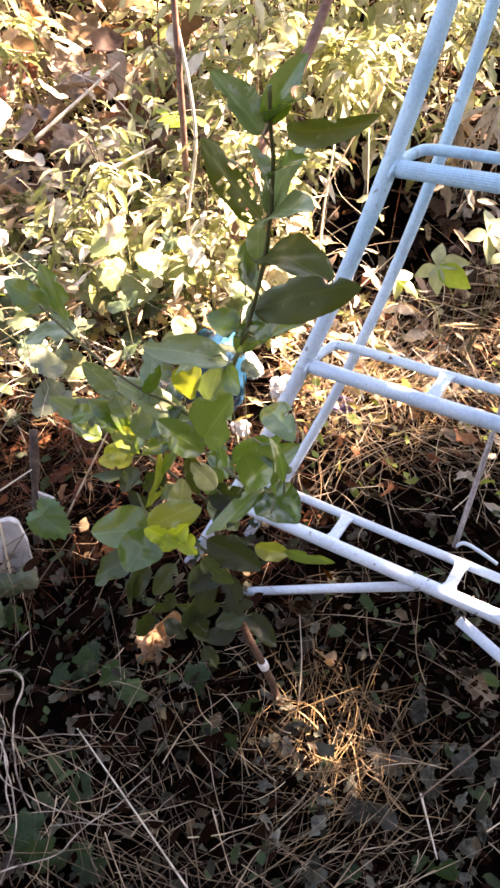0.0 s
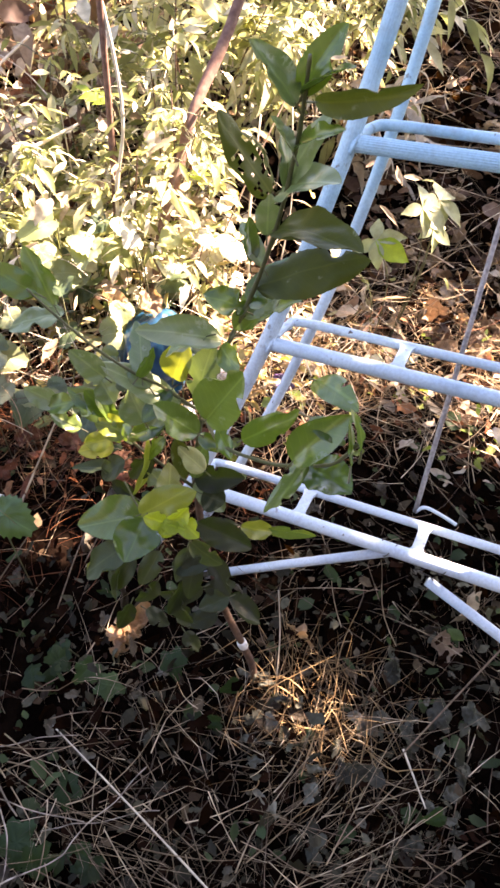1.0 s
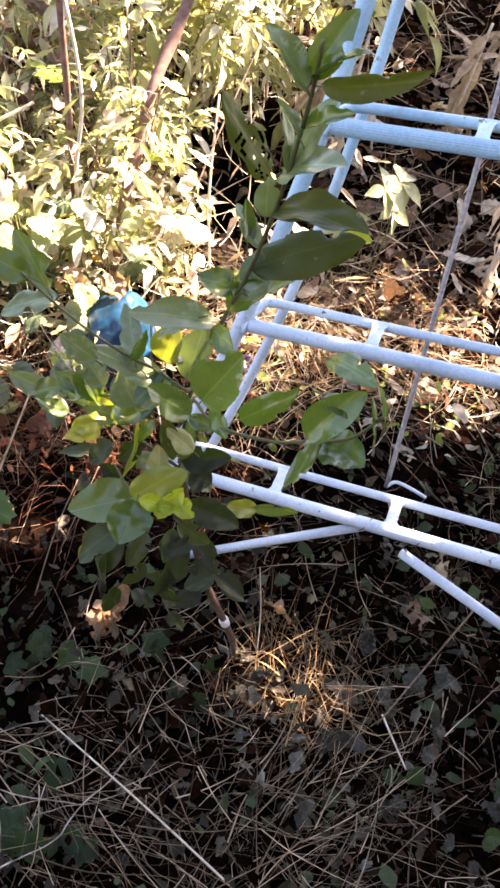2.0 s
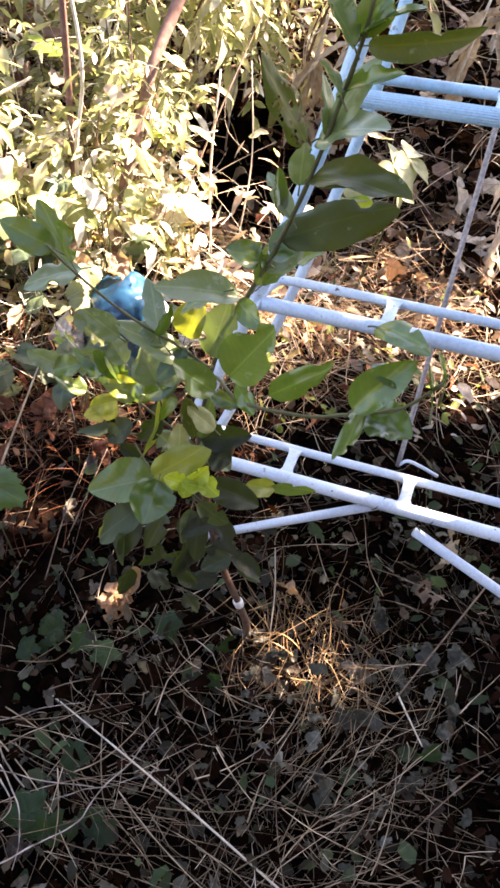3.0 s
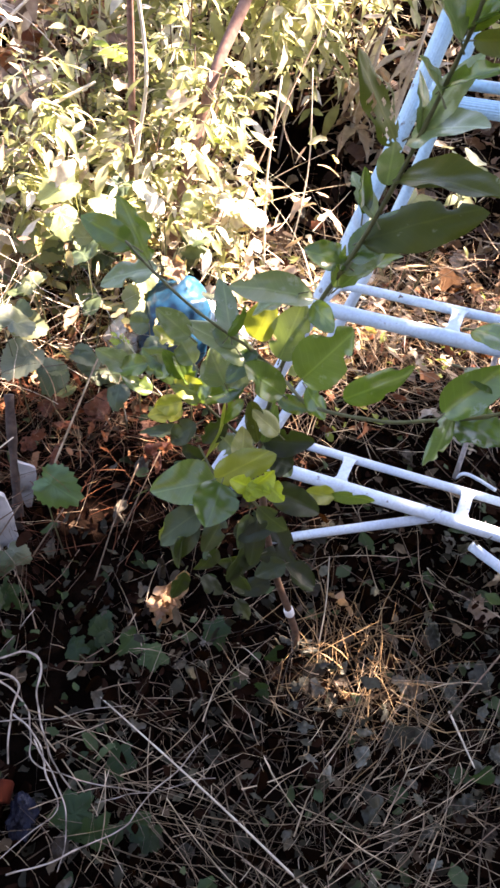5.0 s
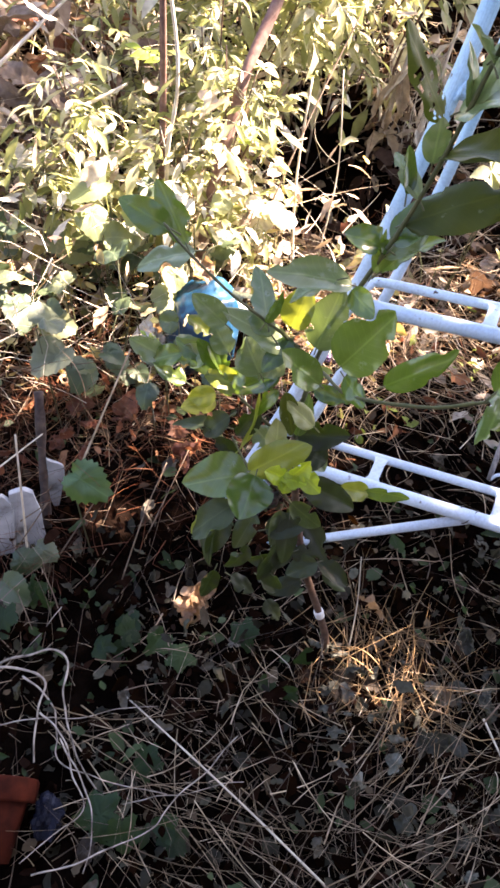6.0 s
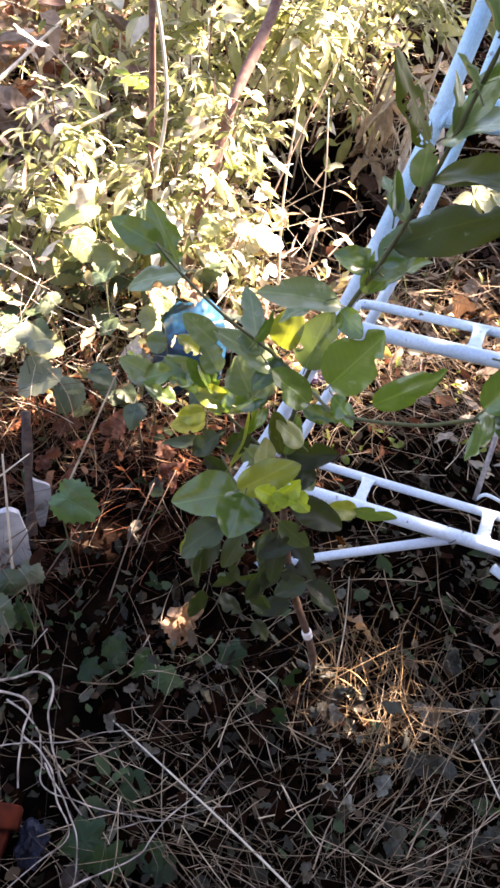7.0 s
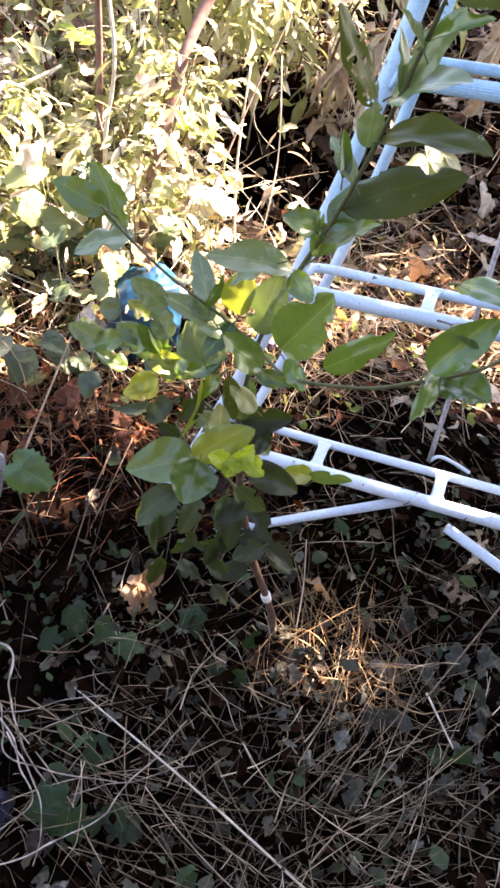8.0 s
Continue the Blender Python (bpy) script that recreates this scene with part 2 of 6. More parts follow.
PURPLE = plain("dark purple plastic", ((0.3, (0.035, 0.015, 0.07)), (0.7, (0.09, 0.05, 0.16))), 0.4, 90.0, strength=0.7)
DARKFILM = plain("dark blue wrapper film", ((0.45, (0.002, 0.003, 0.008)), (0.62, (0.004, 0.006, 0.016)), (0.80, (0.06, 0.065, 0.08))), 0.6, 55.0, gloss=0.15, strength=0.8, distance=0.004)
PALEDEAD = plant_material("withered grey-green leaf", ((0.0, (0.030, 0.032, 0.026)), (0.7, (0.09, 0.093, 0.076)), (1.0, (0.20, 0.205, 0.17))), "object", 0.1, (0.3, 0.3, 0.1), 0.75, scale=130.0, gloss=0.3)
DRYTAN = plant_material("tan dead leaf", ((0.0, (0.07, 0.045, 0.032)), (0.6, (0.26, 0.18, 0.12)), (1.0, (0.50, 0.40, 0.28))), "object", 0.25, (0.5, 0.3, 0.1), 0.7)
REDDEAD = plant_material("reddish brown dead leaf", ((0.0, (0.070, 0.018, 0.010)), (0.6, (0.15, 0.048, 0.026)), (1.0, (0.30, 0.15, 0.09))), "object", 0.22, (0.5, 0.2, 0.08), 0.7)
# weed leaf whitened: the glare of full sun is its base colour
GLARELEAF = plant_material("sun-glare weed leaf", ((0.0, (0.50, 0.48, 0.36)), (1.0, (0.72, 0.70, 0.60))), "object", 0.4, (0.7, 0.68, 0.4), 0.5)
# dead leaf colour darkened for the shade on the slope and in the hollow
SLOPELEAF = plant_material("shade-dulled dead leaf", ((0.0, (0.018, 0.008, 0.006)), (0.6, (0.060, 0.033, 0.024)), (0.9, (0.15, 0.095, 0.068)), (1.0, (0.45, 0.37, 0.28))), through=0.15, glow=(0.4, 0.2, 0.08), rough=0.75, gloss=0.2)
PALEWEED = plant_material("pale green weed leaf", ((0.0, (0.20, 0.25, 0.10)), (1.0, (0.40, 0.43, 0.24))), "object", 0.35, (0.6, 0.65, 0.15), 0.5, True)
# paler copy of the green weed leaf, with sunlight put into its colour
SUNWEED = plant_material("sunlit-toned green weed leaf", ((0.0, (0.10, 0.13, 0.055)), (1.0, (0.22, 0.25, 0.14))), "object", 0.28, (0.45, 0.55, 0.10), 0.5, True)
BROWNDEAD = plant_material("grey brown dead leaf", ((0.0, (0.13, 0.095, 0.078)), (1.0, (0.30, 0.24, 0.20))), "object", 0.2, (0.45, 0.28, 0.16), 0.75)
GOLDLEAF = plant_material("golden dead leaf", ((0.0, (0.20, 0.11, 0.058)), (1.0, (0.46, 0.31, 0.19))), "object", 0.3, (0.6, 0.33, 0.1), 0.7)
LUSH = plant_material("fresh green leaflet", ((0.0, (0.20, 0.30, 0.03)), (1.0, (0.32, 0.42, 0.06))), "object", 0.4, (0.6, 0.8, 0.05), 0.4)
ROD = plain("dull steel rod", ((0.3, (0.20, 0.19, 0.20)), (0.7, (0.42, 0.40, 0.41))), 0.5, 160.0, 0.35)
WIRE = plain("black wire", ((0.3, (0.02, 0.02, 0.02)), (0.7, (0.05, 0.045, 0.04))), 0.5, 100.0)


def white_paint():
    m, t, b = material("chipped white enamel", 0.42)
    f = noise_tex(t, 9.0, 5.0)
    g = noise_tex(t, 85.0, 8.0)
    # skylight's blue cast on the upper half is put into the coat; lower half whiter
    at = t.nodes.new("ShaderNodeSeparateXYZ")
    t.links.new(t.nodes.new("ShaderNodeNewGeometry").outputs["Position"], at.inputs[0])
    sky_tint = ramp(t, at.outputs["Z"], (0.40, (0, 0, 0)), (0.66, (1, 1, 1)))
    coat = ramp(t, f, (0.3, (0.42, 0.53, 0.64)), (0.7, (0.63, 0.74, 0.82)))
    coat = mix(t, sky_tint, coat, ramp(t, f, (0.3, (0.24, 0.47, 0.62)), (0.7, (0.42, 0.65, 0.78))))
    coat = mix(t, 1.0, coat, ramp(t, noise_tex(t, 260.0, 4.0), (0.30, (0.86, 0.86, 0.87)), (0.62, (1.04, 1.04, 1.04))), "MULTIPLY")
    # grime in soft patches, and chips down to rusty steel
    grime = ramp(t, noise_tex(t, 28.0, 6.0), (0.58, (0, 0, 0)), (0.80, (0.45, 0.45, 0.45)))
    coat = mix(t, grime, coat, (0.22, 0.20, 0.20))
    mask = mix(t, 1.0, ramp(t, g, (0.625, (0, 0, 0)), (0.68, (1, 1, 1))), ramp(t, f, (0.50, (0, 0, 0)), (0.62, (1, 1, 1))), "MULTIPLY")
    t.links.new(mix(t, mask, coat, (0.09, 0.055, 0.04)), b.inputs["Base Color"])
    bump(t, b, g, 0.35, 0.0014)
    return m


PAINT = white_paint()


# ---- building blocks ----
class Mesh:
    """Vertices and faces that grow; one of these becomes one object."""

    def __init__(self):
        self.v, self.f = [], []

    def add(self, v, f):
        n = len(self.v)
        self.v.extend([tuple(map(float, p)) for p in v])
        self.f.extend([tuple(int(i) + n for i in q) for q in f])
        return self


def link(name, m, mat, parent=None, label="", smooth=True):
    data = bpy.data.meshes.new(name)
    data.from_pydata(m.v, [], m.f)
    data.polygons.foreach_set("use_smooth", [smooth] * len(data.polygons))
    data.materials.append(mat)
    data.update()
    ob = new(name, data)
    ob.parent = parent
    return tagged(ob, label)


part = link


def thing(name, at, label, category, group="", kind=""):
    ob = new(name)
    ob.empty_display_size = 0.05
    ob.location = at
    return tagged(ob, label, category, group, kind)


def smooth_line(points, n):
    """n points on a Catmull-Rom curve through the given ones."""
    p = np.array([Vector(q) for q in points], float)
    p = np.vstack([2 * p[0] - p[1], p, 2 * p[-1] - p[-2]])
    out = []
    for s in np.linspace(0, len(p) - 3 - 1e-6, n):
        i = int(s)
        t = s - i
        a, b, c, d = p[i : i + 4]
        out.append(0.5 * (2 * b + (c - a) * t + (2 * a - 5 * b + 4 * c - d) * t * t + (3 * b - a - 3 * c + d) * t**3))
    return np.array(out)


def tube(points, radius, sides=10, caps=True, flute=0.0):
    """A tube along points; radius is one number or one at each point."""
    p = np.array([Vector(q) for q in points], float)
    r = np.broadcast_to(np.asarray(radius, float), (len(p),))
    d = np.gradient(p, axis=0)
    d /= np.linalg.norm(d, axis=1)[:, None] + 1e-12
    side = np.cross(d[0], (0.31, 0.17, 0.93))
    if np.linalg.norm(side) < 0.05:
        side = np.cross(d[0], (1, 0, 0))
    v, f = [], []
    ring = np.linspace(0, 2 * math.pi, sides, endpoint=False)
    for i in range(len(p)):
        side = side - d[i] * (side @ d[i])
        side /= np.linalg.norm(side)
        up = np.cross(d[i], side)
        v.extend(p[i] + r[i] * (1 - flute * (k % 2)) * (math.cos(a) * side + math.sin(a) * up) for k, a in enumerate(ring))
    for i in range(len(p) - 1):
        for k in range(sides):
            a, b = i * sides + k, i * sides + (k + 1) % sides
            f.append((a, b, b + sides, a + sides))
    if caps:
        f.append(tuple(range(sides))[::-1])
        f.append(tuple((len(p) - 1) * sides + k for k in range(sides)))
    return v, f


PROFILES = {
    "ovate": lambda v: np.sin(np.pi * v**0.88) ** 0.52,
    "lance": lambda v: np.sin(np.pi * v**0.85) ** 1.1,
    "heart": lambda v: np.clip(1.25 * (1 - v) ** 0.62 * np.minimum(1, 0.55 + 6 * v), 0, 1.1),
    "round": lambda v: np.sin(np.pi * np.clip(v, 0, 1) ** 0.62) ** 0.6 * (1 + 0.08 * np.sin(17 * v)),
    "toothed": lambda v: np.clip(1.15 * (1 - v) ** 0.7 * np.minimum(1, 0.5 + 5 * v), 0, 1.1) * (1 + 0.10 * np.abs(np.sin(24 * v))),
    "strap": lambda v: np.minimum(1, 6 * v + 0.2) * np.minimum(1, 2.2 * (1 - v) + 0.02),
}


def leaf_batch(P, A, N, L, W, fold=0.15, curl=0.4, seg=3, profile="ovate", crumple=0.0, rng=None):
    """Many leaves at once: base points, axes, normals, lengths and widths."""
    P, A, N = (np.atleast_2d(np.asarray(q, float)) for q in (P, A, N))
    n = len(P)
    L, W, fold, curl = (np.broadcast_to(np.asarray(q, float), (n,)) for q in (L, W, fold, curl))
    A = A / np.linalg.norm(A, axis=1)[:, None]
    N = N - A * (A * N).sum(1)[:, None]
    N = N / (np.linalg.norm(N, axis=1)[:, None] + 1e-9)
    S = np.cross(A, N)
    v = np.linspace(0, 1, seg + 1)
    w = np.maximum(PROFILES[profile](np.clip(v, 0.02, 0.985)), 0.03)
    rows = []
    for i in range(seg + 1):
        along = L * v[i] * (1 - 0.12 * np.abs(curl) * v[i])
        drop = -L * curl * v[i] ** 2 * 0.5
        mid = P + A * along[:, None] + N * drop[:, None]
        half = W * 0.5 * w[i]
        for s in (-1, 0, 1):
            q = mid + S * (s * half)[:, None] + N * (abs(s) * fold * half)[:, None]
            rows.append(q)
    V = np.stack(rows, 1)
    if crumple:
        V = V + rng.normal(0, 1, V.shape) * (crumple * np.sqrt(L * W))[:, None, None]
    k = V.shape[1]
    quads = []
    for i in range(seg):
        for c in (0, 1):
            a = 3 * i + c
            quads.append((a, a + 1, a + 4, a + 3))
    F = (np.array(quads)[None] + (np.arange(n) * k)[:, None, None]).reshape(-1, 4)
    return V.reshape(-1, 3), F


def lobed_leaf(size, rng, lobes=5, depth=0.3, teeth=0.04, cup=0.2, crumple=0.0, curl=0.0, fold=0.1, spokes=40, rings=5):
    """A broad lobed leaf with its stalk end at the origin and its tip along y."""
    off = Vector(rng.uniform(0, 40, 3))
    v, f = [(0.0, 0.32 * size, 0.0)], []
    for k in range(1, rings + 1):
        for i in range(spokes):
            a = 2 * math.pi * i / spokes
            d = min(a, 2 * math.pi - a)
            r = 0.5 * size * (1 - depth * (0.5 - 0.5 * math.cos(lobes * a))) * (1 + 0.32 * math.exp(-((d / 0.42) ** 2)))
            r *= 1 - 0.34 * math.exp(-(((math.pi - d) / 0.32) ** 2)) + teeth * (i % 2)
            r *= k / rings
            v.append((r * math.sin(a), 0.32 * size + r * math.cos(a), 0.0))
    out = []
    for x, y, _ in v:
        q = Vector((x, y, 0)) / size
        z = fold * abs(x) - cup * ((y - 0.3 * size) ** 2 + x * x) / size
        z += crumple * size * (noise.noise(q * 2.6 + off) + 0.6 * abs(noise.noise(q * 6.5 + off)) + 0.25 * noise.noise(q * 14 + off))
        if curl:
            rad = size / curl
            x, z = (rad - z) * math.sin(x / rad), rad - (rad - z) * math.cos(x / rad)
        out.append((x, y, z))
    f += [(0, 1 + i, 1 + (i + 1) % spokes) for i in range(spokes)]
    for k in range(rings - 1):
        o = 1 + k * spokes
        f += [(o + i, o + spokes + i, o + spokes + (i + 1) % spokes, o + (i + 1) % spokes) for i in range(spokes)]
    return out, f


def straw_batch(P, A, L, R, bend, rng, seg=4):
    """Many thin bent stems of three sides."""
    n = len(P)
    A = A / np.linalg.norm(A, axis=1)[:, None]
    B = rng.normal(0, 1, (n, 3))
    B -= A * (A * B).sum(1)[:, None]
    B /= np.linalg.norm(B, axis=1)[:, None]
    C = np.cross(A, B)
    wag, cut = rng.normal(0, 0.03, n), rng.uniform(0.25, 0.8, n)
    sharp = rng.uniform(0, 1, n) < 0.42
    kx, ky = rng.normal(0, 0.7, n) * sharp, rng.normal(0, 0.7, n) * sharp
    rows = []
    for i in range(seg + 1):
        s = i / seg
        mid = P + A * (L * s)[:, None] + B * (bend * L * s * s)[:, None] + C * (wag * L * math.sin(5 * s))[:, None] + (B * ky[:, None] + C * kx[:, None]) * (L * np.maximum(0, s - cut))[:, None]
        r = R * (1 - 0.78 * s)
        for k in range(3):
            a = 2 * math.pi * k / 3
            rows.append(mid + (B * math.cos(a) + C * math.sin(a)) * r[:, None])
    V = np.stack(rows, 1)
    k = V.shape[1]
    quads = [(3 * i + c, 3 * i + (c + 1) % 3, 3 * i + 3 + (c + 1) % 3, 3 * i + 3 + c) for i in range(seg) for c in range(3)]
    F = (np.array(quads)[None] + (np.arange(n) * k)[:, None, None]).reshape(-1, 4)
    return V.reshape(-1, 3), F


def height(x, y):
    """The ground's height."""
    h = -0.02 - 0.03 * np.clip(x, -2, 2) + 0.012 * np.sin(5.1 * x + 1.3) * np.cos(4.3 * y) + 0.008 * np.sin(13 * x + 2 * y) * np.sin(11 * y - 3 * x)
    h = h + 0.10 * np.clip(y - 1.7, 0, 8)
    return h - 0.34 * np.exp(-(((x - 0.36) / 0.17) ** 4) - ((y - 1.84) / 0.24) ** 4)


# ---- the ground ----
def build_ground():
    s = np.linspace(-1, 1, 201)
    gx = 0.1 + np.sinh(5.6 * s) * 60 / math.sinh(5.6)
    gy = 0.9 + np.sinh(5.6 * s) * 60 / math.sinh(5.6)
    X, Y = np.meshgrid(gx, gy)
    near = np.exp(-((X - 0.1) ** 2 + (Y - 1.0) ** 2) / 8)
    rng = np.random.default_rng(3)
    Z = height(X, Y) + near * rng.normal(0, 0.004, X.shape)
    m = Mesh()
    k = len(s)
    i, j = np.meshgrid(np.arange(k - 1), np.arange(k - 1))
    a = (j * k + i).ravel()
    m.add(np.stack([X, Y, Z], -1).reshape(-1, 3), np.stack([a, a + 1, a + k + 1, a + k], 1))
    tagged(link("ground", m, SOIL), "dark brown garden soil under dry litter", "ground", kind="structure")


build_ground()


def build_wall():
    """An unseen wall, added behind where one stands to cut the sky's light."""
    m = Mesh()
    x0, x1, y0, y1, z0, z1 = -4.0, 2.4, -1.25, -1.0, -0.2, 2.3
    m.add([(x, y, z) for x in (x0, x1) for y in (y0, y1) for z in (z0, z1)], [(0, 1, 3, 2), (4, 6, 7, 5), (0, 4, 5, 1), (2, 3, 7, 6), (1, 5, 7, 3), (0, 2, 6, 4)])
    tagged(link("wall_south", m, WALLSTONE, smooth=False), "plain dark unseen wall added to cut skylight", "wall", kind="structure")


build_wall()


def lying(n, rng, lo, hi, keep=None):
    """n spots on the ground between two corners."""
    x, y = rng.uniform(lo[0], hi[0], n), rng.uniform(lo[1], hi[1], n)
    if keep is not None:
        ok = keep(x, y, rng.uniform(0, 1, n))
        x, y = x[ok], y[ok]
    return x, y


def bare(x, y, r):
    """Where little litter lies: the dark hollow and the soil by the corn stalks."""
    pit = ((x - 0.38) / 0.27) ** 2 + ((y - 1.80) / 0.38) ** 2 < 1
    soil = (x > 0.50 + 0.2 * (y - 1.2)) & (y > 1.15)
    tub = (x + 0.05) ** 2 + (y - 1.16) ** 2 < 0.013
    return (~pit | (r < 0.04)) & (~soil | (r < 0.75)) & ~tub


def dry(x, y, r):
    """Straw is scarce in a patch of soil beside the sapling too."""
    sparse = ((x + 0.20) / 0.20) ** 2 + ((y - 0.71) / 0.16) ** 2 < 1
    return bare(x, y, r) & (~sparse | (r < 0.40))


def tangle(x, y, r):
    """Straw lies in drifts."""
    drift = 0.5 + 0.5 * np.sin(7.3 * x + 2.1 * np.sin(5.1 * y)) * np.sin(6.1 * y + 1.7 * np.sin(6.3 * x) + 0.6)
    sparse = ((x + 0.20) / 0.18) ** 2 + ((y - 0.66) / 0.16) ** 2 < 1
    return r < (0.10 + 0.90 * drift**1.6) * np.where(sparse, 0.35, np.where(x > 0.27 - 0.2 * (y - 0.2), 0.55, 1.0))


def straw_litter(name, label, seed, n, lo, hi, length, radius, rise, mat=STRAW, keep=dry, lift=0.03, heading=None):
    rng = np.random.default_rng(seed)
    x, y = lying(n, rng, lo, hi, keep)
    n = len(x)
    a = rng.uniform(0, 2 * math.pi, n) if heading is None else rng.normal(heading, 0.7, n)
    A = np.stack([np.cos(a), np.sin(a), rng.normal(rise, 0.13, n)], 1)
    L = rng.uniform(*length, n) * rng.uniform(0.5, 1, n)
    P = np.stack([x, y, height(x, y) + rng.exponential(lift, n) * 0.8 + 0.004], 1)
    P[:, :2] -= A[:, :2] * L[:, None] * 0.5
    v, f = straw_batch(P, A, L, radius[0] + (radius[1] - radius[0]) * rng.uniform(0, 1, n) ** 2.2, rng.normal(0, 0.42, n), rng, 7)
    return tagged(link(name, Mesh().add(v, f), mat), label, "litter", kind="stuff")


def leaf_litter(name, label, seed, n, lo, hi, size, mat=LITTER, keep=bare, lift=0.012, tilt=0.45, profile="ovate", seg=3, crumple=0.06, ratio=(0.45, 0.8)):
    rng = np.random.default_rng(seed)
    x, y = lying(n, rng, lo, hi, keep)
    n = len(x)
    a = rng.uniform(0, 2 * math.pi, n)
    A = np.stack([np.cos(a), np.sin(a), rng.normal(0, 0.25, n)], 1)
    N = np.stack([rng.normal(0, tilt, n), rng.normal(0, tilt, n), np.ones(n)], 1)
    L = rng.uniform(*size, n)
    P = np.stack([x, y, height(x, y) + rng.exponential(lift, n) + 0.003], 1)
    v, f = leaf_batch(P, A, N, L, L * rng.uniform(*ratio, n), rng.normal(0.25, 0.3, n), rng.normal(0.3, 0.6, n), seg, profile, crumple, rng)
    return tagged(link(name, Mesh().add(v, f), mat), label, "litter", kind="stuff")


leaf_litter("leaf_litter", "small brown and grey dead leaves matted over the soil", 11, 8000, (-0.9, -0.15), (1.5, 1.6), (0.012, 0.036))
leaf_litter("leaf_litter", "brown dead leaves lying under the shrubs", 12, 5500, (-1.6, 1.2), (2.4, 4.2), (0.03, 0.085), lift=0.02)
straw_litter("straw_litter", "thin dry grass stems matted over the dark soil", 21, 2300, (-0.75, -0.2), (0.85, 0.62), (0.04, 0.22), (0.0002, 0.0011), 0.05, lift=0.035, keep=tangle)
straw_litter("straw_litter", "dry grass and thin twigs over brown litter", 22, 600, (-0.8, 0.55), (1.3, 1.45), (0.08, 0.26), (0.0004, 0.0010), 0.06, lift=0.03)
straw_litter("straw_litter", "bleached straw in full sun behind the ladder", 26, 560, (0.02, 0.88), (0.78, 1.45), (0.10, 0.30), (0.0006, 0.0016), 0.20, lift=0.035)
straw_litter("straw_litter", "curling golden stems behind the ladder", 42, 420, (0.10, 0.95), (0.85, 1.60), (0.14, 0.36), (0.0005, 0.0013), 0.25, mat=GOLDSTEM, lift=0.04)
straw_litter("straw_litter", "reddish dry stems under the weeds", 27, 1500, (-0.8, 0.62), (0.10, 1.3), (0.06, 0.26), (0.0003, 0.0011), 0.30, mat=REDSTEM, lift=0.045)
straw_litter("straw_litter", "fine golden dry stems tangled under the weeds", 45, 520, (-0.70, 0.80), (0.06, 1.25), (0.05, 0.20), (0.0003, 0.0009), 0.35, mat=GOLDSTEM, lift=0.05)
straw_litter("chaff", "short broken bits of straw over the soil", 28, 1300, (-0.7, -0.15), (0.8, 0.75), (0.012, 0.05), (0.0003, 0.0008), 0.1, lift=0.02)
straw_litter("twig_litter", "thin dark twigs lying among dead leaves", 23, 900, (-0.9, -0.1), (1.3, 2.0), (0.10, 0.35), (0.0006, 0.0015), 0.05, mat=TWIG, lift=0.03)
straw_litter("straw_litter", "bleached dry stems under the shrubs", 24, 1900, (-1.3, 1.2), (1.6, 3.4), (0.15, 0.45), (0.0012, 0.0026), 0.25, lift=0.05)
leaf_litter("fallen_leaves", "large faded dead leaves below the shrubs", 13, 260, (-1.5, 1.62), (-0.1, 3.6), (0.06, 0.13), BIGLITTER, lift=0.10, tilt=0.7, seg=7, crumple=0.04)
leaf_litter("fallen_leaves", "curled pale dead leaves on bare soil", 14, 240, (0.48, 1.0), (1.9, 2.8), (0.03, 0.085), BIGLITTER, lift=0.02, tilt=1.0, seg=8, crumple=0.05, keep=None, ratio=(0.25, 0.65))
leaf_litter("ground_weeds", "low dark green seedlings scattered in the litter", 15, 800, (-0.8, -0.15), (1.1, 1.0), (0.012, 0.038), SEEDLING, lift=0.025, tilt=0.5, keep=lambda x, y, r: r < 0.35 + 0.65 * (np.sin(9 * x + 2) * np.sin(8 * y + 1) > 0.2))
leaf_litter("ground_weeds", "sunlit low green weeds between dry stems", 16, 1000, (-1.2, 1.05), (0.6, 2.6), (0.015, 0.045), ELDER, lift=0.09, tilt=0.8, ratio=(0.25, 0.5))

leaf_litter("dry_leaves", "bleached curled dry leaves caught in the sunlit shrubs", 17, 1500, (-1.2, 1.1), (0.5, 2.9), (0.03, 0.09), HUSK, lift=0.12, tilt=1.2, profile="lance", seg=6, crumple=0.03, ratio=(0.10, 0.30))
leaf_litter("dry_leaves", "reddish brown dry leaves under the shrubs", 18, 1000, (-0.9, 0.80), (0.12, 2.0), (0.012, 0.034), REDDISH, lift=0.04, tilt=1.6, seg=6, crumple=0.06, ratio=(0.25, 0.55))
leaf_litter("dry_leaves", "faded pinkish dead leaves lodged among the shrubs", 19, 1300, (-1.2, 1.18), (0.45, 2.6), (0.025, 0.06), FADED, lift=0.09, tilt=1.2, seg=6, crumple=0.03, ratio=(0.2, 0.6))
leaf_litter("dry_leaves", "broad bleached dead leaves, sun glare in their colour", 29, 220, (-0.8, 1.25), (0.5, 2.2), (0.04, 0.08), BLEACHED, lift=0.14, tilt=0.9, seg=7, crumple=0.03, ratio=(0.3, 0.6))
leaf_litter("dry_leaves", "thin yellow dry leaves lit through by the sun", 30, 900, (-0.8, 1.02), (0.35, 1.75), (0.015, 0.05), YELLOWED, lift=0.07, tilt=1.2, seg=5, crumple=0.06, ratio=(0.15, 0.5))
leaf_litter("dry_leaves", "pale curled dry leaves in sun beside the ladder", 31, 130, (0.45, 0.82), (1.1, 1.25), (0.02, 0.06), BLEACHED, lift=0.03, tilt=1.2, seg=6, crumple=0.03, keep=None, ratio=(0.2, 0.5))
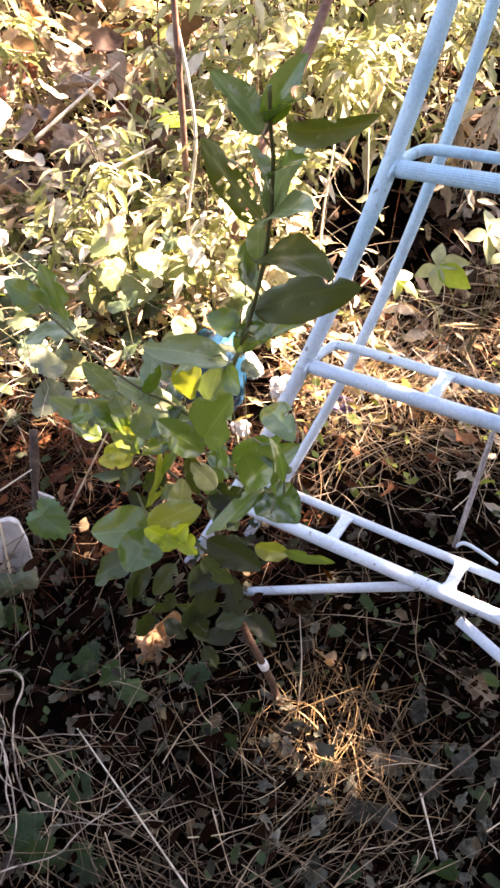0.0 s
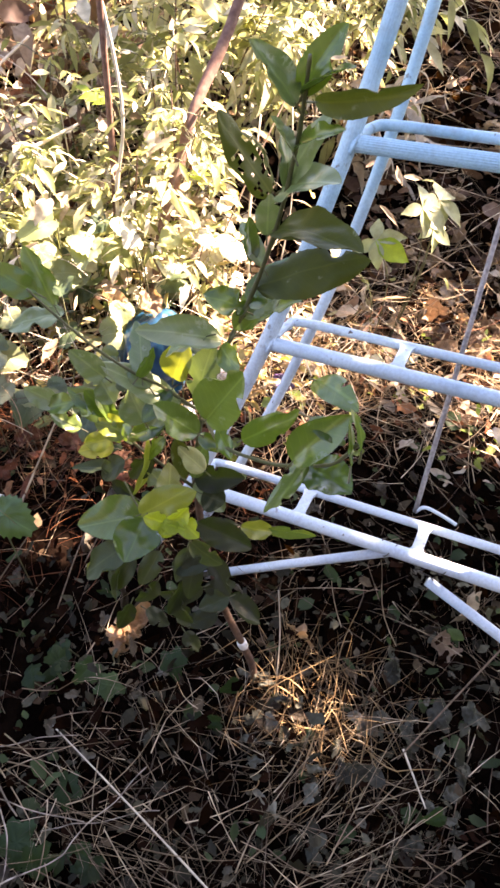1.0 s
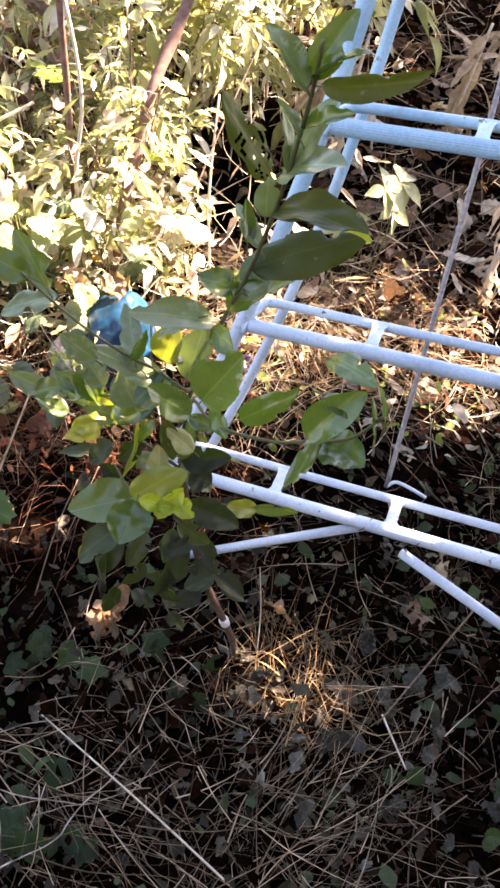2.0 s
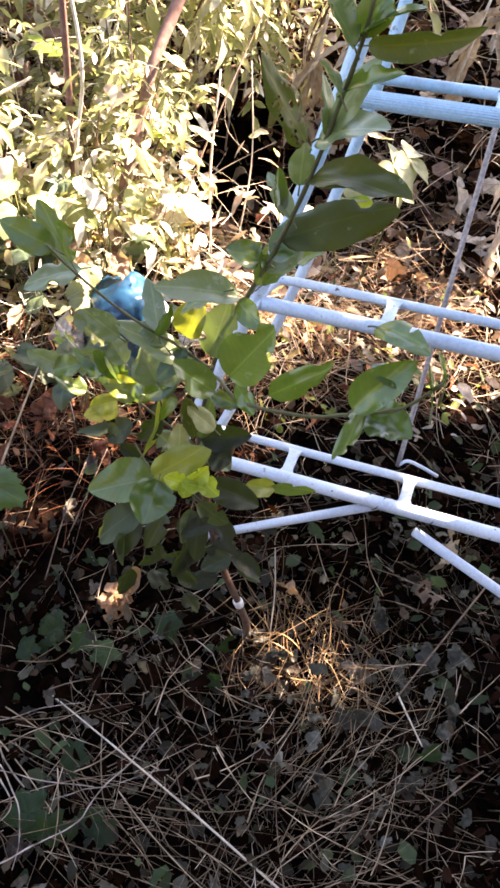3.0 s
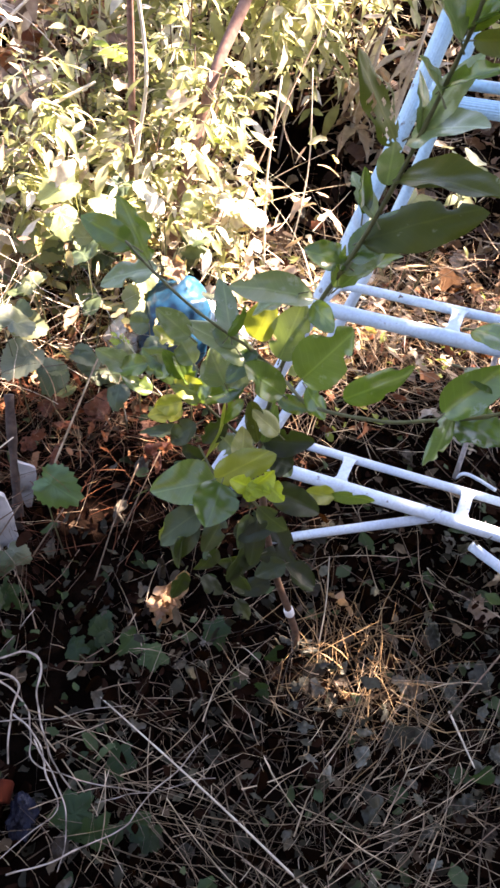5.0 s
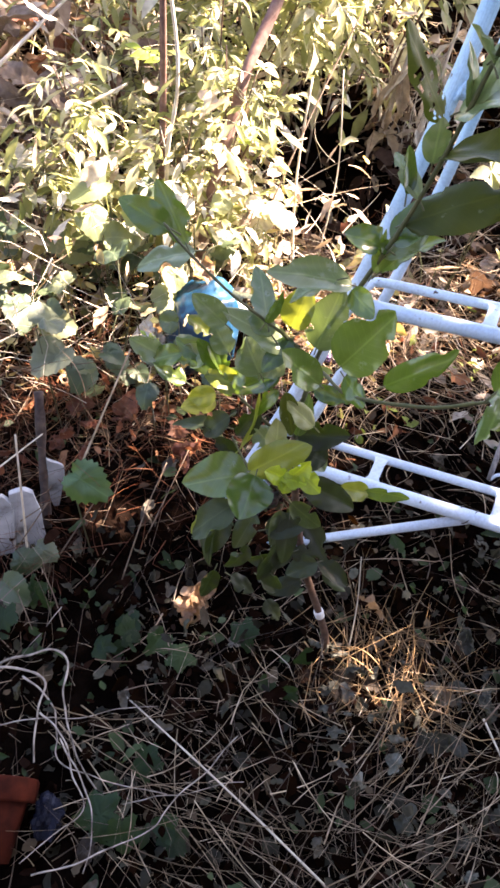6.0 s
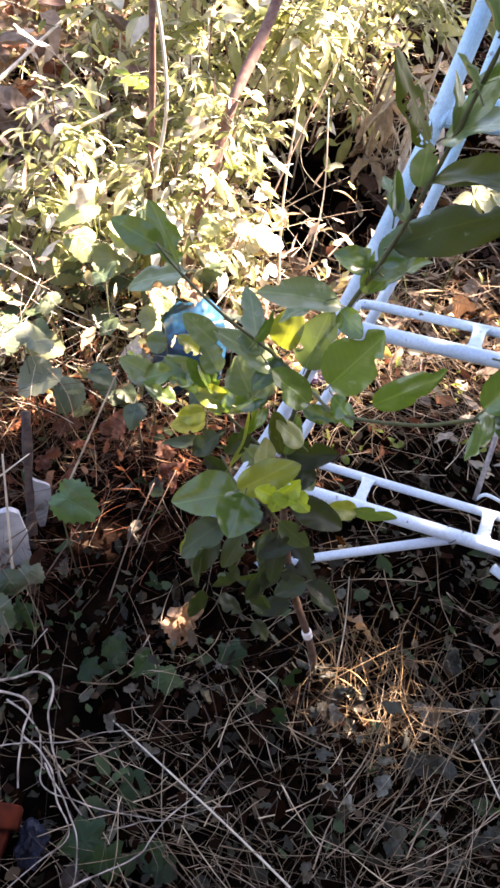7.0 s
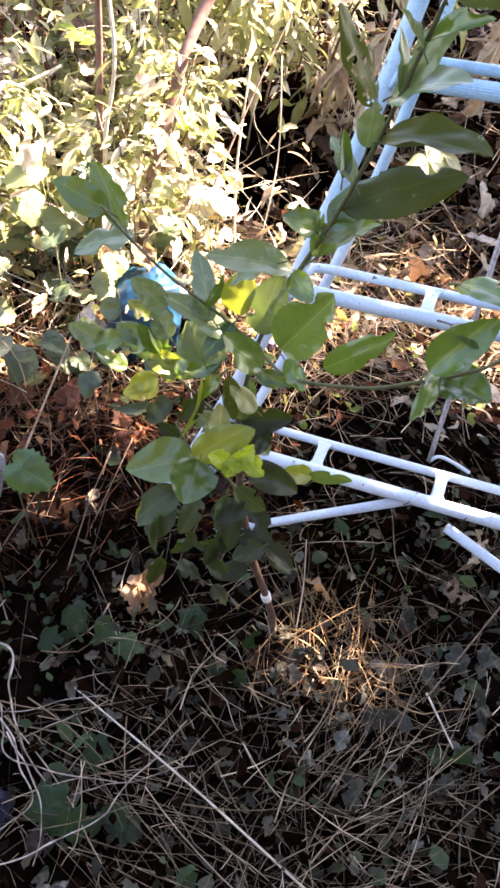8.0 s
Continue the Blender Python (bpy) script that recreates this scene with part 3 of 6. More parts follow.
straw_litter("straw_litter", "pale tangled dry stems hung among the sunlit weeds", 32, 800, (-0.85, 0.98), (0.4, 2.0), (0.07, 0.30), (0.0005, 0.0019), 0.45, mat=STALK, lift=0.12)
leaf_litter("dry_leaves", "brown dry leaf scraps among straw behind the ladder", 36, 170, (0.08, 0.82), (0.85, 1.45), (0.012, 0.04), REDDISH, lift=0.03, tilt=1.2, seg=5, crumple=0.06, keep=None, ratio=(0.3, 0.7))
leaf_litter("ground_weeds", "small fresh green weeds in the straw behind the ladder", 37, 90, (0.05, 0.85), (0.85, 1.3), (0.012, 0.032), LUSHSTUFF, lift=0.04, tilt=0.9, keep=None)
straw_litter("twig_litter", "long curved reddish twigs crossing bare soil", 38, 90, (0.25, 1.05), (0.85, 1.75), (0.2, 0.45), (0.0009, 0.0020), 0.12, mat=REDSTEM, lift=0.04, keep=None)
leaf_litter("fallen_leaves", "large curled reddish dead leaves caught on the bank", 39, 110, (-0.95, 1.52), (-0.15, 2.2), (0.055, 0.10), BIGLITTER, lift=0.26, tilt=0.9, seg=8, crumple=0.04, ratio=(0.45, 0.8))
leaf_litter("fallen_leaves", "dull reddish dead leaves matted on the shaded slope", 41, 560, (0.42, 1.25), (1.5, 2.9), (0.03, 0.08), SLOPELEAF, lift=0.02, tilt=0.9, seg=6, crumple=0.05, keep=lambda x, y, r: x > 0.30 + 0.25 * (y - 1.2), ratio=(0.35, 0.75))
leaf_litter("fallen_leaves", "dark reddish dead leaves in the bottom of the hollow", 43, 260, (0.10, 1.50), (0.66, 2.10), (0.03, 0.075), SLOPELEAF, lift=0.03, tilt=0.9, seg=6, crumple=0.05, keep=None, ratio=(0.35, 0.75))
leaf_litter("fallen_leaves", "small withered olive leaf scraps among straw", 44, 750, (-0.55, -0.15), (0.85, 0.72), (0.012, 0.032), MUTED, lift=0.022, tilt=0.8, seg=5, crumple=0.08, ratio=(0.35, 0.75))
straw_litter("dry_stalks", "thin bleached stalks standing among the shrubs", 25, 110, (-1.3, 1.3), (0.6, 3.2), (0.2, 0.5), (0.0010, 0.0024), 1.2, mat=STALK, lift=0.03)


# ---- the stepladder ----
LOW, MID, TOP = Vector((-0.0325, 0.757, 0.144)), Vector((0.0875, 0.808, 0.433)), Vector((0.184, 0.876, 0.7175))
ALONG = Vector((0.835, -0.532, 0.138)).normalized()
RAIL = Vector((0.348, 0.191, 0.918)).normalized()
BACK = Vector((0.036, 0.054, 0.0))
WIDTH = 0.82


def mirrored(p):
    return p + ALONG * (WIDTH - 2 * (p - LOW).dot(ALONG))


def rail_point(s):
    return MID + RAIL * s - ALONG * (0.1466 * s * s)


def rear_point(s):
    return Vector((0.181, 0.874, 0.412)) + Vector((0.323, 0.209, 0.923)) * s - ALONG * (0.168 * s * s)


def ground_z(p):
    return float(height(p.x, p.y))


def to_ground(fn, top, n):
    """Points of a leg from its top down to where it stands in the soil."""
    s, pts = top, []
    step = top
    while True:
        p = fn(s)
        pts.append(p)
        if p.z < ground_z(p) - 0.015 or len(pts) > 200:
            return pts[:: max(1, len(pts) // n)] + [pts[-1]]
        s -= 0.01


def build_ladder():
    base = Vector((0.25, 0.65, -0.03))
    lad = thing("stepladder", base, "white-painted tubular steel stepladder with chipped enamel standing on litter", "stepladder")

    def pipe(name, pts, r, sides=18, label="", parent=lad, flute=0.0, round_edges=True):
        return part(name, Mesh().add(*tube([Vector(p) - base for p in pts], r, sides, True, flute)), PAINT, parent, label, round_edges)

    right = lambda fn: (lambda s: mirrored(fn(s)))
    pipe("rail", to_ground(rail_point, 0.62, 24), 0.0118, 44, flute=0.03, round_edges=False)
    pipe("rail", to_ground(right(rail_point), 0.62, 24), 0.0118, 44, flute=0.03, round_edges=False)
    pipe("rear_leg", to_ground(rear_point, 0.64, 24), 0.0088)
    pipe("rear_leg", to_ground(right(rear_point), 0.64, 24), 0.0088)
    up = rail_point(0.62)
    for j in (LOW, MID, TOP, up):
        end = mirrored(j)
        n = 14
        bar = [j.lerp(end, i / n) for i in range(n + 1)]
        upper = j.z > 0.6
        pipe("step_tube", bar, 0.0113, 44, flute=0.055 if upper else 0.015, round_edges=not upper)
        # the thin bar bends forward into the rails at both ends
        ends = [j + ALONG * 0.006 + BACK * 0.25, j + ALONG * 0.014 + BACK * 0.75, j + ALONG * 0.035 + BACK]
        tail = [end - ALONG * 0.035 + BACK, end - ALONG * 0.014 + BACK * 0.75, end - ALONG * 0.006 + BACK * 0.25]
        pipe("step_bar", smooth_line(ends + [j.lerp(end, k) + BACK for k in (0.3, 0.5, 0.7)] + tail, 40), 0.0074, 14)
        length = (end - j).length
        for at in (0.203, 0.407, 0.61):
            if 0.1 < at < length - 0.05:
                a = j + ALONG * at
                m = Mesh()
                # flat welded plate, flared where it meets the tubes
                side, fwd, upv = ALONG, BACK.normalized(), Vector((0, 0, 1))
                vs, fs = [], []
                for d, half in ((0.005, 0.0140), (0.016, 0.0090), (BACK.length - 0.014, 0.0090), (BACK.length - 0.003, 0.0130)):
                    for sx in (-1, 1):
                        for sz in (-1, 1):
                            vs.append(a + fwd * d + side * (sx * half) + upv * (0.003 + sz * 0.0035) - base)
                for k in range(3):
                    o = 4 * k
                    fs += [(o, o + 4, o + 5, o + 1), (o + 2, o + 3, o + 7, o + 6), (o, o + 2, o + 6, o + 4), (o + 1, o + 5, o + 7, o + 3)]
                fs += [(0, 1, 3, 2), (12, 14, 15, 13)]
                part("spacer", m.add(vs, fs), PAINT, lad, smooth=False)
        for q in (j, end):
            s = 1 if q is j else -1
            bead = [q + ALONG * (s * 0.010) + RAIL * (0.0124 * math.cos(a)) + BACK.normalized() * (0.0124 * math.sin(a)) for a in np.linspace(0, 2 * math.pi, 31)]
            pipe("weld_bead", bead, 0.0030 + 0.0009 * np.sin(np.arange(31) * 2.3), 7)
    # diagonal braces from the lowest step to the feet
    mid = LOW + ALONG * 0.372
    foot = Vector((-0.028, 0.664, -0.026))
    pipe("brace", [mid - Vector((0, 0, 0.004)), mid.lerp(foot, 0.5), foot], 0.0080, 14)
    knee, toe = Vector((0.338, 0.505, 0.166)), Vector((0.62, 0.262, 0.065))
    free = knee.lerp(toe, -0.03)
    pipe("brace", [free, knee.lerp(toe, 0.5), toe, Vector((0.78, 0.15, -0.06))], 0.0086, 14)
    tie = smooth_line([LOW + ALONG * 0.44 - Vector((0, 0, 0.010)), free + Vector((-0.012, 0.012, 0.012)), free + Vector((0.004, 0, 0.010)), free + Vector((0.012, -0.012, -0.004))], 14)
    part("wire", Mesh().add(*tube([Vector(q) - base for q in tie], 0.0011, 6)), WIRE, lad, "thin black wire that ties the brace to the step")
    # wire wound round the lowest step
    for at in (0.36, 0.452):
        c = LOW + ALONG * at
        ring = [c + ALONG * (0.012 * (a / 3.1 - 1)) + RAIL * (0.0122 * math.cos(a)) + BACK.normalized() * (0.0122 * math.sin(a)) for a in np.linspace(0, 6.6, 26)]
        part("wire", Mesh().add(*tube([q - base for q in ring], 0.0009, 6)), WIRE, lad, "thin black wire wound round the tube")
    # a loose stay rod hooked on the lowest step
    a = Vector((0.343, 0.638, 0.180))
    way = Vector((0.182, 0.458, 0.870))
    rod = part("stay_rod", Mesh().add(*tube([a + way * (0.92 * i / 12) - base for i in range(13)], 0.0044, 10)), ROD, lad, "thin dull steel stay rod")
    hook = smooth_line([a, a + Vector((0.012, -0.003, 0.016)), a + Vector((0.034, -0.016, 0.013)), a + Vector((0.062, -0.034, 0.003))], 14)
    part("hook", Mesh().add(*tube([Vector(q) - base for q in hook], 0.0030, 10)), PAINT, rod, "white-painted bent hook")
    return lad


build_ladder()


# ---- the citrus sapling ----
FACING = Vector((-0.12, -0.55, 0.83)).normalized()


def blade_width(v):
    """The outline of a citrus leaf: a round base, widest before the middle, a pointed tip."""
    return 1.93 * max(v, 0.004) ** 0.5 * max(1 - v, 0.0) ** 0.72


def sapling_leaf(parent, base, row, mat, rng, label="", holes=0.0, bitten=1.0):
    bx, by, bz, tx, ty, tz, width, roll = row
    b, tip = Vector((bx, by, bz)), Vector((tx, ty, tz))
    axis = tip - b
    length = axis.length
    axis.normalize()
    up = (FACING - axis * FACING.dot(axis)).normalized()
    up.rotate(Matrix.Rotation(radians(roll + rng.uniform(-20, 20)), 3, axis))
    side = axis.cross(up)
    rows, cols = 27, 11
    lip = rng.uniform(-0.45, 0.30)
    curl, fold, wave, ph = rng.uniform(-0.2, 0.8), rng.uniform(0.04, 0.55), rng.uniform(0.03, 0.13), rng.uniform(0, 6)
    twist, sway = rng.uniform(-0.35, 0.35), rng.uniform(-0.09, 0.09)
    bites = [(rng.uniform(0.2, 0.95), rng.choice((-1, 1)), rng.uniform(0.035, 0.10), rng.uniform(0.15, 0.6) * bitten) for _ in range(rng.choice((0, 1, 1, 2, 3)))]
    off = Vector((rng.uniform(0, 30), rng.uniform(0, 30), 0))
    vs, fs = [], []
    for i in range(rows):
        v = i / (rows - 1)
        half = width * 0.66 * blade_width(v)
        for j in range(cols):
            u = 2 * j / (cols - 1) - 1
            h = half * (1 + 0.05 * math.sin(7 * v + ph + 2 * u) + 0.025 * (i % 2) * abs(u))
            for at, sd, wide, deep in bites:
                if u * sd > 0 and abs(v - at) < wide:
                    h *= 1 - deep * abs(u) * math.sqrt(max(0.0, 1 - ((v - at) / wide) ** 2))
            x = u * h
            z = fold * abs(u) ** 1.3 * half - curl * length * (v - 0.2) ** 2 * 0.45
            z += lip * half * abs(u) ** 4 * (0.4 + 0.6 * math.sin(4 * v + ph) ** 2)
            z += wave * half * math.sin(15 * v + 2.5 * u + ph) * u * u + 0.13 * half * noise.noise(Vector((1.8 * u, 4.0 * v, 0)) + off)
            tw = twist * v
            vs.append((x * math.cos(tw) - z * math.sin(tw) + sway * length * v * v, length * v, z * math.cos(tw) + x * math.sin(tw)))
    for i in range(rows - 1):
        for j in range(cols - 1):
            a = i * cols + j
            inside = 0 < j < cols - 2 and j not in (4, 5) and i < rows * 0.62
            if holes and inside and noise.noise(Vector((0.9 * j, 0.62 * i, 7.0)) + off) > holes:
                continue
            fs.append((a, a + 1, a + cols + 1, a + cols))
    m = Mesh().add(vs, fs)
    stalk = Mesh().add(*tube([(0, -0.010, -0.002), (0, -0.004, -0.0008), (0, 0.03 * length, -curl * length * 0.012)], [0.0009, 0.0008, 0.0006], 5, False))
    ob = part("leaf", m, mat, parent, label)
    ob.matrix_local = Matrix.Translation(b - base) @ Matrix((side, axis, up)).transposed().to_4x4()
    part("leaf_stalk", stalk, STEM, ob)
    return ob


def build_sapling():
    rng = random.Random(5)
    base = Vector((0.050, 0.455, float(height(0.05, 0.455))))
    tree = thing("citrus_sapling", base, "young green citrus sapling with insect-bitten leaves growing from dark soil", "sapling")
    main_line = [(0.052, 0.452, -0.045), (0.045, 0.460, 0.02), (0.026, 0.472, 0.089), (-0.011, 0.496, 0.208), (-0.034, 0.530, 0.330), (-0.045, 0.555, 0.439), (-0.039, 0.564, 0.521), (-0.031, 0.570, 0.571), (-0.012, 0.556, 0.665), (0.008, 0.540, 0.751), (0.021, 0.526, 0.832), (0.025, 0.506, 0.915), (0.022, 0.489, 0.957), (0.021, 0.484, 0.985)]
    left_line = [(-0.036, 0.567, 0.560), (-0.047, 0.555, 0.575), (-0.082, 0.551, 0.616), (-0.106, 0.540, 0.646), (-0.144, 0.546, 0.679), (-0.183, 0.561, 0.716), (-0.203, 0.566, 0.742)]
    right_line = [(-0.036, 0.562, 0.545), (-0.034, 0.540, 0.567), (-0.023, 0.482, 0.593), (0.007, 0.398, 0.668), (0.020, 0.350, 0.726), (0.024, 0.294, 0.800), (0.030, 0.272, 0.850)]
    low_line = [(-0.030, 0.525, 0.31), (-0.062, 0.512, 0.38), (-0.090, 0.500, 0.43), (-0.112, 0.490, 0.46), (-0.132, 0.520, 0.49)]
    far_line = [(-0.043, 0.550, 0.42), (-0.085, 0.555, 0.47), (-0.125, 0.562, 0.52), (-0.140, 0.572, 0.55)]

    def limb(name, line, r0, r1, mat, parent):
        pts = smooth_line(line, 6 * len(line))
        k = np.linspace(0, 1, len(pts))
        rr = r0 + (r1 - r0) * k + 0.0004 * np.sin(37 * k) ** 8
        return part(name, Mesh().add(*tube([Vector(q) - base for q in pts], rr, 10)), mat, parent)

    limb("trunk", main_line[:6], 0.0068, 0.0045, WOODY, tree)
    limb("leader", main_line[4:], 0.0032, 0.0012, STEM, tree)
    for line in (left_line, right_line, low_line, far_line):
        limb("branch", line, 0.0022, 0.0010, STEM, tree)
    g = Vector(main_line[2]) - base
    d = (Vector(main_line[3]) - Vector(main_line[2])).normalized()
    part("grafting_tape", Mesh().add(*tube([g - d * 0.009, g - d * 0.007, g - d * 0.002, g + d * 0.002, g + d * 0.007, g + d * 0.009], [0.0068, 0.0078, 0.0074, 0.0082, 0.0078, 0.0066], 14)), TAPE, tree, "white tape wound round the graft")

    top_rows = [
        (0.034, 0.504, 0.945, 0.081, 0.444, 0.975, 0.018, 55),
        (0.018, 0.543, 0.849, -0.033, 0.543, 0.918, 0.030, 0),
        (0.020, 0.526, 0.827, 0.056, 0.442, 0.880, 0.037, 0),
        (0.011, 0.542, 0.754, 0.096, 0.507, 0.817, 0.040, 10),
        (0.021, 0.529, 0.862, 0.044, 0.477, 0.907, 0.033, 0),
        (0.025, 0.508, 0.911, 0.038, 0.466, 0.948, 0.016, 15),
        (0.025, 0.519, 0.874, 0.037, 0.505, 0.937, 0.023, -20),
        (0.025, 0.520, 0.869, 0.025, 0.535, 0.911, 0.018, 35),
        (0.014, 0.531, 0.818, 0.014, 0.538, 0.853, 0.020, 0),
        (0.014, 0.534, 0.783, -0.005, 0.569, 0.808, 0.016, 30),
        (0.005, 0.539, 0.733, 0.050, 0.555, 0.782, 0.034, -15),
        (-0.001, 0.540, 0.702, 0.051, 0.544, 0.743, 0.030, -25),
    ]
    leader_rows = [
        (0.003, 0.544, 0.724, -0.036, 0.555, 0.740, 0.027, 10),
        (-0.017, 0.560, 0.671, -0.104, 0.560, 0.697, 0.033, 20),
        (-0.042, 0.555, 0.589, -0.030, 0.556, 0.667, 0.040, 0),
        (-0.068, 0.573, 0.605, -0.054, 0.581, 0.653, 0.032, 0),
        (-0.041, 0.481, 0.637, -0.009, 0.464, 0.716, 0.046, 0),
        (0.016, 0.487, 0.952, -0.018, 0.493, 0.991, 0.023, 10),
        (0.022, 0.491, 0.957, 0.039, 0.458, 0.995, 0.017, -40),
        (0.021, 0.492, 0.957, 0.040, 0.487, 1.003, 0.022, 0),
        (-0.019, 0.554, 0.669, -0.008, 0.515, 0.670, 0.023, 30),
        (0.021, 0.500, 0.910, 0.006, 0.521, 0.927, 0.015, 40),
        (-0.006, 0.541, 0.701, 0.014, 0.569, 0.726, 0.023, 40),
    ]
    left_rows = [
        (-0.062, 0.549, 0.592, -0.147, 0.564, 0.641, 0.031, 25),
        (-0.106, 0.537, 0.646, -0.087, 0.551, 0.673, 0.017, 40),
        (-0.137, 0.569, 0.547, -0.191, 0.594, 0.575, 0.029, 10),
        (-0.137, 0.568, 0.547, -0.156, 0.574, 0.583, 0.020, 50),
        (-0.103, 0.545, 0.565, -0.120, 0.565, 0.599, 0.036, 0),
        (-0.080, 0.547, 0.560, -0.128, 0.552, 0.538, 0.032, 10),
        (-0.046, 0.510, 0.581, -0.095, 0.510, 0.630, 0.031, -10),
        (-0.072, 0.551, 0.609, -0.107, 0.527, 0.589, 0.021, 30),
        (-0.174, 0.576, 0.704, -0.230, 0.569, 0.696, 0.028, 20),
        (-0.182, 0.574, 0.713, -0.205, 0.612, 0.758, 0.023, 10),
        (-0.196, 0.571, 0.732, -0.241, 0.586, 0.755, 0.025, 0),
    ]
    low_rows = [
        (-0.116, 0.484, 0.470, -0.056, 0.480, 0.521, 0.036, 10),
        (-0.110, 0.496, 0.448, -0.188, 0.482, 0.460, 0.049, 0),
        (-0.111, 0.473, 0.476, -0.135, 0.422, 0.470, 0.045, 0),
        (-0.135, 0.463, 0.438, -0.188, 0.440, 0.420, 0.033, 0),
        (-0.048, 0.491, 0.431, 0.023, 0.470, 0.394, 0.033, 10),
        (0.050, 0.512, 0.370, 0.122, 0.520, 0.333, 0.022, 40),
        (0.012, 0.508, 0.388, 0.060, 0.505, 0.366, 0.024, 15),
        (-0.046, 0.545, 0.456, 0.011, 0.521, 0.468, 0.031, 20),
        (-0.133, 0.555, 0.465, -0.196, 0.561, 0.476, 0.019, 55),
        (-0.125, 0.525, 0.446, -0.079, 0.536, 0.540, 0.021, 60),
    ]
    stem_rows = [
        (-0.085, 0.507, 0.457, -0.073, 0.529, 0.500, 0.031, 20),
        (-0.144, 0.577, 0.489, -0.185, 0.566, 0.495, 0.024, 0),
        (-0.036, 0.524, 0.494, -0.067, 0.547, 0.514, 0.026, 30),
    ]
    under_rows = [
        (-0.049, 0.499, 0.337, -0.062, 0.457, 0.305, 0.035, 0),
        (-0.081, 0.493, 0.324, -0.032, 0.489, 0.334, 0.040, 0),
        (-0.145, 0.503, 0.338, -0.164, 0.466, 0.308, 0.034, 10),
        (-0.028, 0.494, 0.339, -0.007, 0.456, 0.307, 0.032, 0),
        (-0.060, 0.491, 0.291, -0.086, 0.456, 0.260, 0.036, 0),
        (-0.002, 0.478, 0.248, -0.041, 0.471, 0.233, 0.038, 0),
        (0.000, 0.483, 0.239, 0.037, 0.452, 0.228, 0.035, 0),
        (-0.081, 0.481, 0.266, -0.062, 0.449, 0.237, 0.032, 0),
        (-0.096, 0.502, 0.351, -0.122, 0.473, 0.324, 0.033, 10),
        (-0.056, 0.489, 0.390, -0.020, 0.467, 0.360, 0.032, 0),
        (-0.017, 0.480, 0.195, -0.061, 0.472, 0.178, 0.034, 0),
    ]
    right_rows = [
        (0.019, 0.321, 0.761, 0.044, 0.292, 0.770, 0.030, 0),
        (0.018, 0.327, 0.763, -0.017, 0.278, 0.773, 0.013, 25),
        (0.024, 0.264, 0.836, 0.025, 0.287, 0.853, 0.009, 45),
        (0.004, 0.318, 0.774, 0.036, 0.321, 0.822, 0.025, 0),
        (0.017, 0.335, 0.802, 0.039, 0.312, 0.804, 0.018, -30),
        (0.020, 0.350, 0.825, 0.035, 0.309, 0.851, 0.020, 0),
        (0.030, 0.268, 0.846, 0.026, 0.276, 0.876, 0.009, 40),
        (-0.010, 0.444, 0.646, 0.030, 0.414, 0.710, 0.024, 10),
        (-0.027, 0.498, 0.603, -0.015, 0.457, 0.603, 0.021, 20),
    ]
    fork_rows = [
        (-0.033, 0.561, 0.677, -0.078, 0.573, 0.647, 0.026, 10),
        (-0.146, 0.564, 0.558, -0.169, 0.580, 0.587, 0.018, 25),
        (-0.124, 0.551, 0.542, -0.162, 0.562, 0.551, 0.026, -10),
        (-0.142, 0.560, 0.625, -0.176, 0.573, 0.656, 0.024, 0),
        (-0.102, 0.545, 0.639, -0.102, 0.613, 0.655, 0.022, 20),
        (0.002, 0.546, 0.714, 0.058, 0.549, 0.758, 0.025, -10),
        (0.003, 0.539, 0.785, 0.001, 0.560, 0.818, 0.015, 30),
        (-0.043, 0.531, 0.552, -0.011, 0.503, 0.554, 0.019, 15),
        (-0.082, 0.537, 0.545, -0.110, 0.536, 0.510, 0.017, 20),
        (-0.183, 0.593, 0.555, -0.218, 0.594, 0.545, 0.023, 0),
        (-0.180, 0.580, 0.521, -0.216, 0.595, 0.534, 0.022, 10),
        (-0.043, 0.550, 0.439, -0.013, 0.511, 0.420, 0.033, 0),
    ]
    inner_rows = [
        (-0.047, 0.541, 0.457, -0.031, 0.566, 0.504, 0.021, 20),
        (-0.079, 0.561, 0.575, -0.099, 0.547, 0.547, 0.025, -15),
        (-0.155, 0.580, 0.566, -0.190, 0.587, 0.549, 0.025, 0),
        (-0.131, 0.551, 0.490, -0.163, 0.546, 0.464, 0.027, 15),
        (-0.099, 0.543, 0.506, -0.126, 0.533, 0.479, 0.024, -10),
        (-0.080, 0.521, 0.458, -0.102, 0.542, 0.479, 0.030, 0),
        (-0.038, 0.529, 0.438, -0.010, 0.519, 0.427, 0.032, 10),
        (-0.136, 0.561, 0.583, -0.153, 0.585, 0.608, 0.025, 0),
        (-0.095, 0.548, 0.618, -0.115, 0.573, 0.636, 0.022, 20),
        (-0.031, 0.503, 0.384, 0.005, 0.515, 0.391, 0.025, 0),
        (-0.120, 0.556, 0.560, -0.141, 0.548, 0.530, 0.024, 10),
        (-0.205, 0.600, 0.545, -0.240, 0.610, 0.565, 0.024, 0),
    ]
